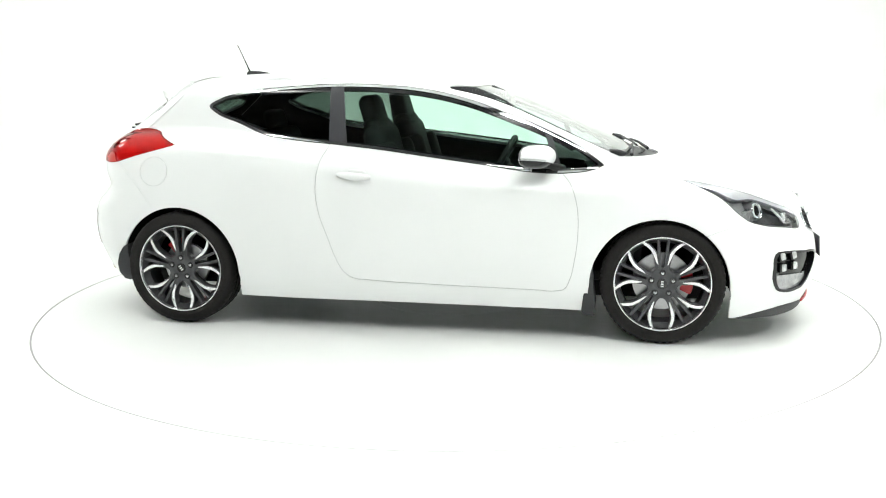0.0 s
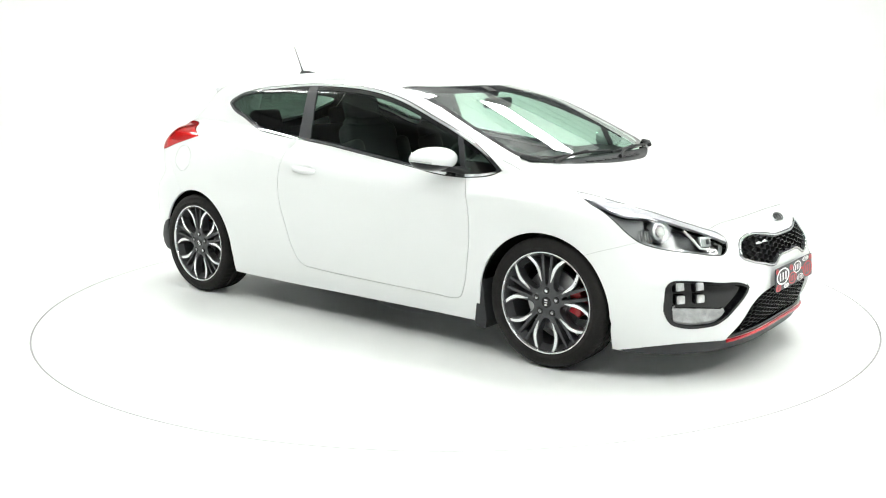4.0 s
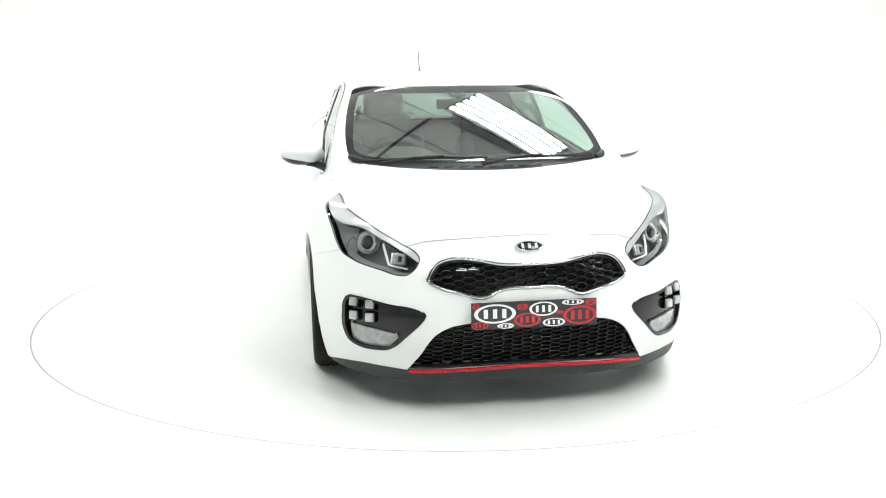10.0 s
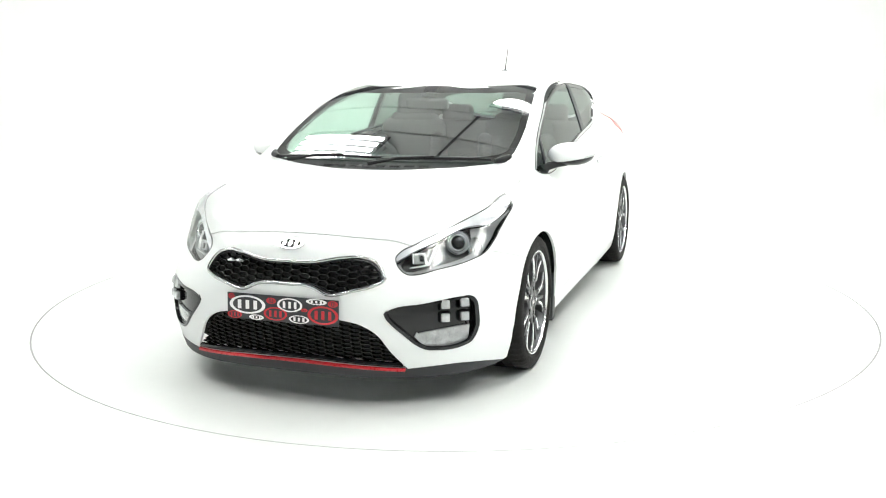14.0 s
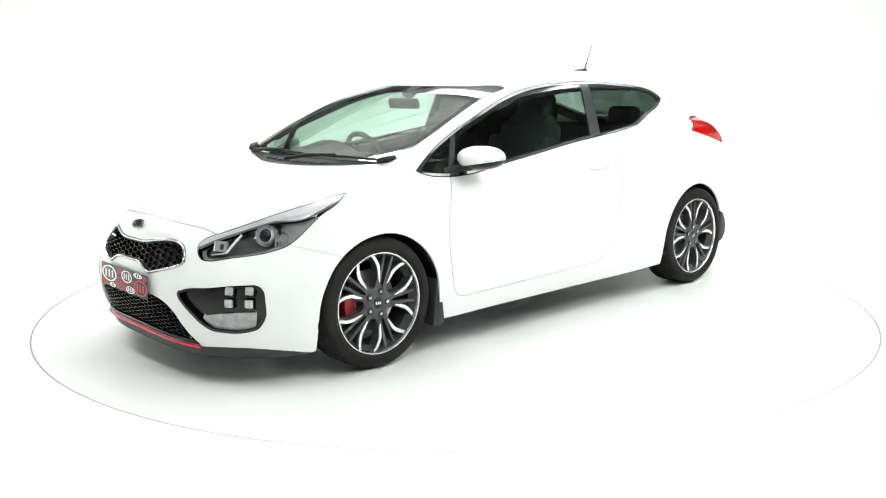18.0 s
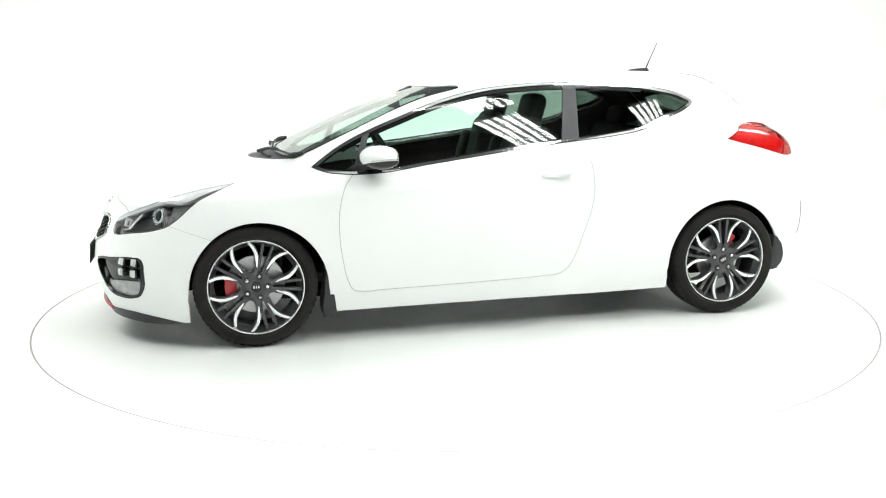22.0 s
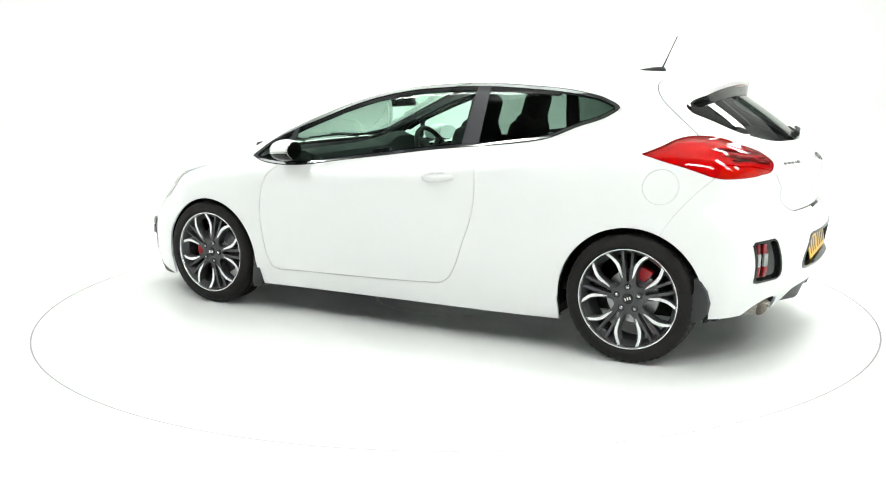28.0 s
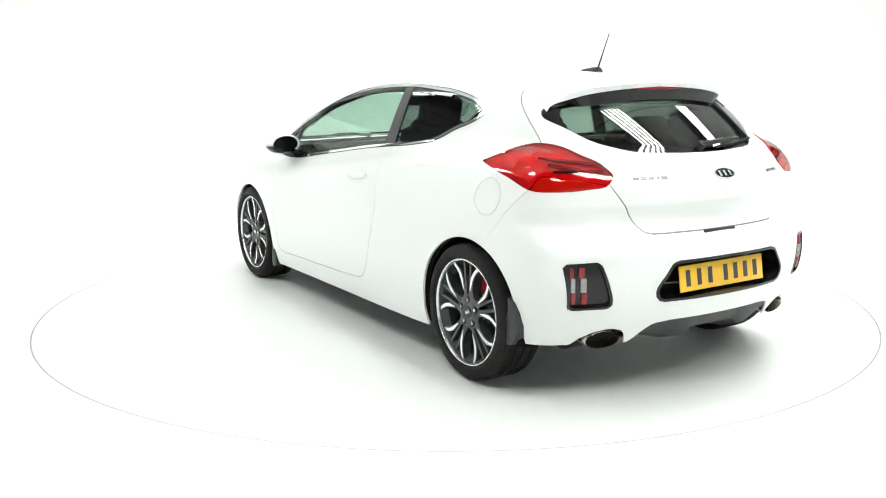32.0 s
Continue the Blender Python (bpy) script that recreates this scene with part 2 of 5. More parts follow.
def spline(points, n=14, closed=True):
    """A smooth line through points; a point with a third value is a sharp corner."""
    k = len(points)
    out = []
    for i in range(k if closed else k - 1):
        p1, p2 = points[i], points[(i + 1) % k]
        p0 = points[(i - 1) % k] if (closed or i) else p1
        p3 = points[(i + 2) % k] if (closed or i + 2 < k) else p2
        a, b = np.array(p1[:2], float), np.array(p2[:2], float)
        la = np.linalg.norm(b - a) + 1e-9
        def tangent(q0, q1, q2):
            q0, q1, q2 = (np.array(q[:2], float) for q in (q0, q1, q2))
            u, v = q1 - q0, q2 - q1
            lu, lv = np.linalg.norm(u) + 1e-9, np.linalg.norm(v) + 1e-9
            return (u / lu * lv + v / lv * lu) / (lu + lv)
        ta = (b - a) / la if len(p1) > 2 else tangent(p0, p1, p2)
        tb = (b - a) / la if len(p2) > 2 else tangent(p1, p2, p3)
        for s in np.arange(n) / n:
            out.append((1 + 2 * s) * (1 - s) ** 2 * a + s * (1 - s) ** 2 * la * ta + s * s * (3 - 2 * s) * b + s * s * (s - 1) * la * tb)
    if not closed:
        out.append(np.array(points[-1][:2], float))
    return np.array(out)


def outside(px, py, poly):
    """Signed distance to a closed outline, below zero inside."""
    d2, inside = np.full(len(px), 1e9), np.zeros(len(px), bool)
    q = np.roll(poly, -1, axis=0)
    near = (px > poly[:, 0].min() - .15) & (px < poly[:, 0].max() + .15) & (py > poly[:, 1].min() - .15) & (py < poly[:, 1].max() + .15)
    ix = np.where(near)[0]
    ax, ay = px[ix], py[ix]
    dd, ins = np.full(len(ix), 1e9), np.zeros(len(ix), bool)
    for (x0, y0), (x1, y1) in zip(poly, q):
        ex, ey = x1 - x0, y1 - y0
        s = np.clip(((ax - x0) * ex + (ay - y0) * ey) / (ex * ex + ey * ey + 1e-12), 0, 1)
        dd = np.minimum(dd, (ax - x0 - s * ex) ** 2 + (ay - y0 - s * ey) ** 2)
        if y0 != y1:
            ins ^= ((y0 > ay) != (y1 > ay)) & (ax < ex * (ay - y0) / (y1 - y0) + x0)
    d2[ix], inside[ix] = dd, ins
    d = np.sqrt(np.minimum(d2, .04))
    return np.where(inside, -d, d)


def beside(px, py, line):
    """Distance to an open line."""
    d2 = np.full(len(px), 1.)
    for (x0, y0), (x1, y1) in zip(line[:-1], line[1:]):
        ex, ey = x1 - x0, y1 - y0
        s = np.clip(((px - x0) * ex + (py - y0) * ey) / (ex * ex + ey * ey + 1e-12), 0, 1)
        d2 = np.minimum(d2, (px - x0 - s * ex) ** 2 + (py - y0 - s * ey) ** 2)
    return np.sqrt(d2)


def skin_grid(step):
    """Half of the skin (y above 0) as triangles, by rays from the spine to a box round the car."""
    X, Y, Z = (-2.4, 2.5), (0., 1.1), (-.05, 1.62)
    nx, ny, nz = (max(2, round((b - a) / step)) for a, b in (X, Y, Z))
    xs, ys, zs = np.linspace(*X, nx + 1), np.linspace(*Y, ny + 1), np.linspace(*Z, nz + 1)
    quads, keys = [], {}
    pts = []
    def vid(i, j, k):
        if (i, j, k) not in keys:
            keys[i, j, k] = len(pts)
            pts.append((xs[i], ys[j], zs[k]))
        return keys[i, j, k]
    for i in range(nx):
        for k in range(nz):
            quads.append([vid(i, ny, k), vid(i, ny, k + 1), vid(i + 1, ny, k + 1), vid(i + 1, ny, k)])
        for j in range(ny):
            quads.append([vid(i, j, nz), vid(i + 1, j, nz), vid(i + 1, j + 1, nz), vid(i, j + 1, nz)])
    for j in range(ny):
        for k in range(nz):
            quads.append([vid(nx, j, k), vid(nx, j + 1, k), vid(nx, j + 1, k + 1), vid(nx, j, k + 1)])
            quads.append([vid(0, j, k), vid(0, j, k + 1), vid(0, j + 1, k + 1), vid(0, j + 1, k)])
    q = np.array(pts)
    c = np.stack([np.clip(q[:, 0], -1.45, 1.5), np.clip(q[:, 1], 0, .4), np.clip(q[:, 2], .25, .6)], 1)
    way = q - c
    far = np.linalg.norm(way, axis=1)
    way /= far[:, None]
    p = meet(c, way, 2.2)
    quads = np.array(quads)
    tris = np.concatenate([quads[:, [0, 1, 2]], quads[:, [0, 2, 3]]])
    return p, tris


class Shell:
    """A triangle mesh that is cut along the zero lines of functions of its points."""

    def __init__(self, p, t):
        self.p, self.t = p, t

    def cut(self, fn):
        f = fn(self.p)
        f = np.where(np.abs(f) < 2e-4, np.where(f < 0, -2e-4, 2e-4), f)
        s = f > 0
        st = s[self.t]
        n = st.sum(1)
        mixed = (n == 1) | (n == 2)
        tm = self.t[mixed]
        if not len(tm):
            return
        sm = s[tm]
        lone_is = np.where(sm.sum(1) == 1, True, False)
        lone = np.argmax(sm == lone_is[:, None], axis=1)
        r = np.arange(len(tm))
        a, b, c = tm[r, lone], tm[r, (lone + 1) % 3], tm[r, (lone + 2) % 3]
        e = np.concatenate([np.stack([np.minimum(a, b), np.maximum(a, b)], 1), np.stack([np.minimum(a, c), np.maximum(a, c)], 1)])
        u, inv = np.unique(e, axis=0, return_inverse=True)
        inv = inv.reshape(-1)
        w = f[u[:, 0]] / (f[u[:, 0]] - f[u[:, 1]])
        newp = self.p[u[:, 0]] + w[:, None] * (self.p[u[:, 1]] - self.p[u[:, 0]])
        base = len(self.p)
        self.p = np.concatenate([self.p, newp])
        ab, ac = base + inv[:len(tm)], base + inv[len(tm):]
        self.t = np.concatenate([self.t[~mixed], np.stack([a, ab, ac], 1), np.stack([ab, b, c], 1), np.stack([ab, c, ac], 1)])

    def centres(self):
        return self.p[self.t].mean(1)


# ---- the studio ----
def disc_ring(r0, r1, z, n=160):
    bm = bmesh.new()
    a = [bm.verts.new((r0 * math.cos(2 * math.pi * i / n), r0 * math.sin(2 * math.pi * i / n), z)) for i in range(n)]
    b = [bm.verts.new((r1 * math.cos(2 * math.pi * i / n), r1 * math.sin(2 * math.pi * i / n), z)) for i in range(n)]
    for i in range(n):
        bm.faces.new((a[i], b[i], b[(i + 1) % n], a[(i + 1) % n]))
    return bm


TABLE_R, GAP_W = 2.459, .008
bm = lathe([(.482, -.04), (.482, -.002), (.485, 0), (.49, 0), (1.2, 0), (TABLE_R - .012, 0), (TABLE_R - .006, 0), (TABLE_R - .002, -.002), (TABLE_R - .001, -.04)], 192, "z")
turntable = tagged(part("turntable", bm, TABLE_PAINT, None), "flush white round turntable set in the floor", "turntable", kind="structure")
part("centre_plate", lathe([(.0005, 0), (.466, 0), (.472, 0), (.477, -.002), (.478, -.04)], 96, "z"), TABLE_PAINT, turntable, "round centre plate with a dark joint")
ROOM_X, ROOM_Y0, ROOM_Y1, ROOM_H, COVE = 7.0, -9.0, 6.5, 4.6, .9
WHITE_H, CEILING_SPLIT = 3.1, -3.0
# floor with a round hole, one sheet to the coves
bm = bmesh.new()
n = 192
ring = [bm.verts.new(((TABLE_R + GAP_W) * math.cos(2 * math.pi * i / n), (TABLE_R + GAP_W) * math.sin(2 * math.pi * i / n), 0)) for i in range(n)]
edge = []
for i in range(n):
    c, s = math.cos(2 * math.pi * i / n), math.sin(2 * math.pi * i / n)
    hx, hy = ROOM_X - COVE, (ROOM_Y1 - COVE if s > 0 else -(ROOM_Y0 + COVE))
    k = min(hx / max(abs(c), 1e-6), hy / max(abs(s), 1e-6))
    edge.append(bm.verts.new((k * c, k * s, 0)))
for i in range(n):
    bm.faces.new((ring[i], edge[i], edge[(i + 1) % n], ring[(i + 1) % n]))
low = [bm.verts.new((v.co.x, v.co.y, -.05)) for v in ring]
for i in range(n):
    bm.faces.new((ring[i], ring[(i + 1) % n], low[(i + 1) % n], low[i]))
part("ring_joint", disc_ring(TABLE_R - .002, TABLE_R + GAP_W + .001, -.0025, 192), RING_GREY, turntable, "thin dark joint round the turntable")
floor = tagged(part("floor", bm, FLOOR_PAINT, None), "white painted studio floor", "floor", kind="structure")
bm = lathe([(.001, -.05), (TABLE_R + .01, -.05)], 96, "z")
tagged(part("turntable_pit", bm, PIT_GREY, None), "dark pit under the turntable's joint", "pit", kind="structure")


def cove_wall(name, a, b, inward):
    """A wall from a to b that sweeps into the floor."""
    bm = bmesh.new()
    a, b, inward = Vector(a), Vector(b), Vector(inward)
    prof = [(COVE, 0)] + [(COVE - COVE * math.sin(w), COVE - COVE * math.cos(w)) for w in np.linspace(.08, math.pi / 2, 12)] + [(0, WHITE_H)]
    rows = [[bm.verts.new(p + inward * d + Vector((0, 0, h))) for d, h in prof] for p in (a, b)]
    for i in range(len(prof) - 1):
        bm.faces.new((rows[0][i], rows[1][i], rows[1][i + 1], rows[0][i + 1]))
    back = [[bm.verts.new(p - inward * .12 + Vector((0, 0, h))) for h in (-.1, WHITE_H)] for p in (a, b)]
    bm.faces.new((back[0][0], back[0][1], back[1][1], back[1][0]))
    bm.faces.new((rows[0][-1], rows[1][-1], back[1][1], back[0][1]))
    return tagged(part(name, bm, WALL_PAINT, None), "white seamless studio wall that curves into the floor", "wall", kind="structure")


def upper_wall(name, a, b, inward):
    """Dark ribbed sheeting above the white wall, up to the ceiling."""
    bm = bmesh.new()
    a, b, inward = Vector(a), Vector(b), Vector(inward)
    prev = None
    for h in np.arange(WHITE_H, ROOM_H - .01, .3):
        for dh, d in ((0, .0), (.2, .0), (.22, -.05), (.28, -.05)):
            z = min(h + dh, ROOM_H)
            row = [bm.verts.new(p + inward * d + Vector((0, 0, z))) for p in (a, b)]
            if prev and z - prev[0].co.z > 1e-4:
                bm.faces.new((prev[0], prev[1], row[1], row[0]))
            prev = row
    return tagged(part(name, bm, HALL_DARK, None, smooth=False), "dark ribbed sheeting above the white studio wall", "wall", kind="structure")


CORNERS = [(-ROOM_X, ROOM_Y1, 0), (ROOM_X, ROOM_Y1, 0), (ROOM_X, ROOM_Y0, 0), (-ROOM_X, ROOM_Y0, 0)]
for k, (name, inward) in enumerate((("north", (0, -1, 0)), ("east", (-1, 0, 0)), ("south", (0, 1, 0)), ("west", (1, 0, 0)))):
    a, b = CORNERS[k], CORNERS[(k + 1) % 4]
    cove_wall("wall_" + name, a, b, inward)
    upper_wall("wall_" + name + "_upper", a, b, inward)
# ceiling of long grey sheets with seams, laid aslant like the lights
SLANT = -35


def ceiling_sheets(name, y0, y1, mat, label):
    bm = bmesh.new()
    prev = None
    for x0 in np.arange(-12.3, 12.3, .62):
        for dx, dz in ((0, 0), (.585, 0), (.587, .15), (.618, .15)):
            row = [bm.verts.new((x, x0 + dx, ROOM_H + dz)) for x in (-13, 13)]
            if prev:
                bm.faces.new((prev[0], prev[1], row[1], row[0]))
            prev = row
    bmesh.ops.transform(bm, matrix=pose(0, 0, 0, 0, 0, SLANT), verts=bm.verts)
    for co, no in (((ROOM_X, 0, 0), (1, 0, 0)), ((-ROOM_X, 0, 0), (-1, 0, 0)), ((0, y1, 0), (0, 1, 0)), ((0, y0, 0), (0, -1, 0))):
        bmesh.ops.bisect_plane(bm, geom=list(bm.verts) + list(bm.edges) + list(bm.faces), plane_co=co, plane_no=no, clear_outer=True)
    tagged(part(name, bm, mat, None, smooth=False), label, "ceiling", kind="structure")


ceiling_sheets("ceiling", CEILING_SPLIT, ROOM_Y1, CEILING_METAL, "pale grey ceiling of long sheets with dark seams")
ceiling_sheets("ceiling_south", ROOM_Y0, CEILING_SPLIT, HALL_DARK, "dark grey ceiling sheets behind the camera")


def light_bank(x, y, z, length, count, pitch, turn):
    """A bank of bare tubes side by side under a white tray, hung on two rods."""
    bank = tagged(new("ceiling_light"), "bank of lit tubes side by side hung from the ceiling", "ceiling light", "ceiling lights")
    bank.matrix_world = pose(x, y, z, 0, 0, turn)
    w = pitch * count
    part("tray", box(0, 0, .05, length + .1, w + .04, .03), FIXTURE, bank, bevel=.006)
    for s in (-1, 1):
        part("rod", tube([(s * length * .35, 0, .06), (s * length * .35, 0, ROOM_H - z + .004)], .008, 8), STEEL, bank)
    for i in range(count):
        y0 = (i - (count - 1) / 2) * pitch
        part("tube", tube([(-length / 2, y0, 0), (length / 2, y0, 0)], .04, 12, flat=.4), TUBE, bank)
    return bank


for bx, by in ((.95, 2.1), (-2.0, 2.3), (-.4, 4.6), (2.4, -.8), (4.0, 1.6), (-.3, -4.7), (1.9, -3.3), (3.3, -4.55), (4.85, -3.65), (-3.1, -1.9), (-5.9, .7), (-5.7, 2.8), (2.1, 4.6)):
    light_bank(bx, by, ROOM_H - .3, 1.5, 5, .13, -38)
for px0, py0 in ((2.6, .4), (-2.2, -.8)):
    bm = box(0, 0, 0, .03, 7.6, .05)
    bmesh.ops.transform(bm, matrix=pose(px0, py0, ROOM_H - .027, 0, 0, SLANT), verts=bm.verts)
    tagged(part("purlin", bm, STEEL, None, bevel=.004), "dark steel rail under the ceiling sheets", "beam", "ceiling rails", kind="structure")


# ---- the car's outlines: x and z on the flank, y and z at nose and tail, a slant and z on the lamps ----
FLANK_GLASS = spline([(1.012, .917, 1), (.975, .9), (.83, .877), (.684, .877), (.381, .915), (.077, .954), (-.227, .993), (-.455, 1.015), (-.7, 1.04),
                      (-.85, 1.066), (-.99, 1.122), (-1.147, 1.181), (-1.19, 1.213), (-1.121, 1.256), (-1.0, 1.287), (-.696, 1.319), (-.481, 1.33),
                      (-.234, 1.326), (.076, 1.296), (.3, 1.244), (.384, 1.217), (.538, 1.16), (.7, 1.097), (.856, 1.023), (.971, .948)])
SCREEN = spline([(-.1, 1.318), (.35, 1.316), (.545, 1.312), (.585, 1.3), (.611, 1.263), (.635, 1.211), (.655, 1.148), (.667, 1.09), (.671, 1.03),
                 (.664, .985), (.62, .957), (.5, .938), (.3, .927), (-.1, .922, 1), (-.1, 1.318, 1)])
HEADLAMP = spline([(.465, .845, 1), (.516, .837), (.648, .803), (.772, .768), (.894, .727), (1.014, .688), (1.09, .661), (1.117, .639), (1.12, .617), (1.106, .586),
                   (1.084, .572), (1.06, .57), (.965, .582), (.775, .611), (.71, .631), (.652, .673), (.602, .724), (.55, .77), (.503, .8)])
TAILLAMP = spline([(.392, 1.006, 1), (.467, 1.037), (.564, 1.073), (.655, 1.09), (.733, 1.084), (.844, 1.046), (.939, 1.003), (.978, .96), (.962, .934),
                   (.877, .914), (.742, .905), (.648, .907), (.538, .949), (.449, .982)])
GRILLE = spline([(-.1, .63), (.0, .629), (.127, .632), (.219, .647), (.32, .65), (.385, .624), (.414, .586), (.424, .555), (.38, .53), (.31, .512),
                 (.19, .492), (.127, .519), (.0, .525), (-.1, .525, 1), (-.1, .63, 1)])
MOUTH = spline([(-.1, .398), (.26, .396), (.338, .38), (.395, .347), (.46, .25), (.508, .18, 1), (.3, .197), (.0, .2), (-.1, .2, 1), (-.1, .398, 1)])
FOG_POD = spline([(.757, .40), (.748, .452), (.728, .474), (.7, .475), (.576, .462), (.46, .446), (.437, .434), (.434, .416), (.448, .397), (.504, .338), (.558, .282),
                  (.58, .268), (.62, .26), (.69, .26), (.73, .276), (.753, .32)])
REAR_POD = spline([(.756, .604, 1), (.743, .62, 1), (.632, .626, 1), (.614, .613, 1), (.57, .47, 1), (.569, .442), (.587, .427, 1), (.718, .423, 1), (.735, .438, 1)])
PLATE_BAY = spline([(.392, .482), (.378, .456), (.35, .442, 1), (-.1, .442, 1), (-.1, .618, 1), (.288, .615, 1), (.32, .602), (.338, .58, 1)])
REAR_GLASS = spline([(-.1, 1.043), (.17, 1.045), (.4, 1.064), (.49, 1.099), (.55, 1.152), (.592, 1.198), (.58, 1.222), (.52, 1.243), (.45, 1.256), (.3, 1.272),
                     (-.1, 1.28, 1), (-.1, 1.043, 1)])
HATCH = spline([(-.1, .722, 1), (.365, .722, 1), (.398, .731, 1), (.412, .748, 1), (.535, .92, 1), (.552, .97), (.565, 1.01), (.6, 1.06), (.645, 1.1), (.628, 1.18), (.612, 1.245),
                (.57, 1.34), (.3, 1.42), (-.1, 1.43, 1)])
DOOR = spline([(.80, .89), (.85, .825), (.885, .72), (.894, .595), (.88, .443), (.852, .32), (.832, .28), (.78, .265), (.687, .267), (.081, .28), (-.221, .292),
               (-.312, .301), (-.357, .328), (-.387, .373), (-.446, .524), (-.49, .646), (-.51, .795), (-.49, .93), (-.463, 1.008), (-.44, 1.2),
               (-.40, 1.36), (.2, 1.36), (.75, 1.12), (.83, .96)])
def lamp_edge(u, z, out=.008):
    """Where the lamp's upper edge lies in x and y, and a little outwards."""
    xs = np.linspace(1.25, 2.2, 1200)
    x = xs[np.argmin(np.abs(skin(xs, xs - u / .7071, np.full(len(xs), z))))]
    return x + out * .7, x - u / .7071 + out * .7


def front_edge(y):
    """The bonnet's front edge, nearly level across the nose."""
    xs = np.linspace(1.7, 2.2, 800)
    return float(xs[np.argmin(np.abs(skin(xs, np.full(800, y), np.full(800, .727 - .15 * y * y))))]), y


BONNET = spline([front_edge(-.1) + (1,), front_edge(0), front_edge(.12), front_edge(.23), front_edge(.33), front_edge(.41), lamp_edge(1.014, .688), lamp_edge(.894, .727),
                 lamp_edge(.772, .768), lamp_edge(.648, .803), lamp_edge(.516, .837), lamp_edge(.465, .845, .003), (1.215, .757, 1), (1.165, .66, 1),
                 (1.08, .6), (.9, .5), (.7, .2), (.7, -.1, 1)])
FUEL = [(-1.462 + .084 * math.cos(a), .861 + .08 * math.sin(a)) for a in np.linspace(0, 2 * math.pi, 40, endpoint=False)]
BUMPER_LINE = spline([(1.4, .535, 1), (1.516, .566), (1.583, .589), (1.665, .614), (1.728, .633), (1.85, .66, 1)], closed=False)
TAIL_LINE = spline([(-1.705, .915, 1), (-1.62, .835), (-1.53, .73), (-1.45, .6, 1)], closed=False)


def arch(cx, cz, rx, rz):
    """A wheel arch: a half round with legs that run to the sill."""
    return np.array([(cx + rx * (1 + .02 * (math.sin(a) < 0)) * math.cos(a), cz + rz * math.sin(a)) if math.sin(a) > -.2 else
                     (cx + rx * math.copysign(1.0, math.cos(a)), -.05) for a in np.linspace(0, 2 * math.pi, 72, endpoint=False)])


ARCH_FRONT, ARCH_REAR = arch(1.308, .3, .354, .354), arch(-1.328, .306, .358, .359)


def where(ok, f):
    return np.where(ok, f, .2)


def f_arch(p):
    return where(p[:, 1] > .45, np.minimum(outside(p[:, 0], p[:, 2], ARCH_FRONT), outside(p[:, 0], p[:, 2], ARCH_REAR)))


def f_flank_glass(p):
    return where((p[:, 1] > .5) & (p[:, 2] > .84), outside(p[:, 0], p[:, 2], FLANK_GLASS))


def f_screen(p):
    return where((p[:, 0] > .15) & (p[:, 0] < 1.45) & (p[:, 2] > .85), outside(p[:, 1], p[:, 2], SCREEN))


def f_headlamp(p):
    return where((p[:, 0] > 1.2) & (p[:, 2] > .5), outside((p[:, 0] - p[:, 1]) * .7071, p[:, 2], HEADLAMP))


def f_taillamp(p):
    return where((p[:, 0] < -1.2) & (p[:, 2] > .85) & (p[:, 1] > .35), outside((-p[:, 0] - p[:, 1]) * .7071, p[:, 2], TAILLAMP))


def nose_fn(poly):
    return lambda p: where(p[:, 0] > 1.7, outside(p[:, 1], p[:, 2], poly))


def tail_fn(poly):
    return lambda p: where(p[:, 0] < -1.3, outside(p[:, 1], p[:, 2], poly))


def flank_fn(poly, low=.5):
    return lambda p: where(p[:, 1] > low, outside(p[:, 0], p[:, 2], poly))


f_grille, f_mouth, f_fog = nose_fn(GRILLE), nose_fn(MOUTH), nose_fn(FOG_POD)
f_pod, f_bay, f_rear_glass = tail_fn(REAR_POD), tail_fn(PLATE_BAY), tail_fn(REAR_GLASS)


def f_hatch(p):
    low = where(p[:, 0] < -1.3, outside(p[:, 1], p[:, 2], HATCH))
    high = (p[:, 0] - curve(p[:, 2], (1.06, 1.095, 1.186, 1.238, 1.3, 1.42), (-1.61, -1.572, -1.465, -1.407, -1.36, -1.33))) * .75
    return np.where(p[:, 2] > 1.075, where(p[:, 0] < -1.1, high), low)


def f_wing_line(p):
    return where((p[:, 0] > 1.0) & (p[:, 0] < 1.215) & (p[:, 2] > .8), (p[:, 1] - .757) * .8)


f_door, f_fuel = flank_fn(DOOR), flank_fn(np.array(FUEL), .6)


def f_bonnet(p):
    return where(p[:, 2] > .62, outside(p[:, 0], p[:, 1], BONNET))


def f_bottom(p):
    x, y, z = p.T
    sill = curve(x, (2.3, 1.7, 1.6, .9, 0, -1.0, -1.6, -1.68, -1.74, -1.85, -2.1), (.14, .14, .152, .162, .168, .176, .2, .26, .262, .25, .25))
    tail = np.interp(y, (0, .27, .34, .37, .4, .42, .437, .448, .465, .49, .53, .56, .6, .645, .67, .79), (.351, .35, .343, .334, .302, .27, .252, .252, .292, .318, .329, .327, .316, .288, .253, .252))
    return z - np.where(x < -1.68, tail, sill)


def f_lip(p):
    x, y, z = p.T
    return np.where(x > 1.6, z - curve(y, (0, .48, .6, .7, .78, .83, .88), (.187, .18, .186, .182, .16, .13, .1)), .2)


def f_front_line(p):
    x, y, z = p.T
    return where((x > 1.45) & (x < 1.83) & (y > .7) & (z > .4) & (z < .8), (z - np.interp(x, BUMPER_LINE[:, 0], BUMPER_LINE[:, 1])) * .93)


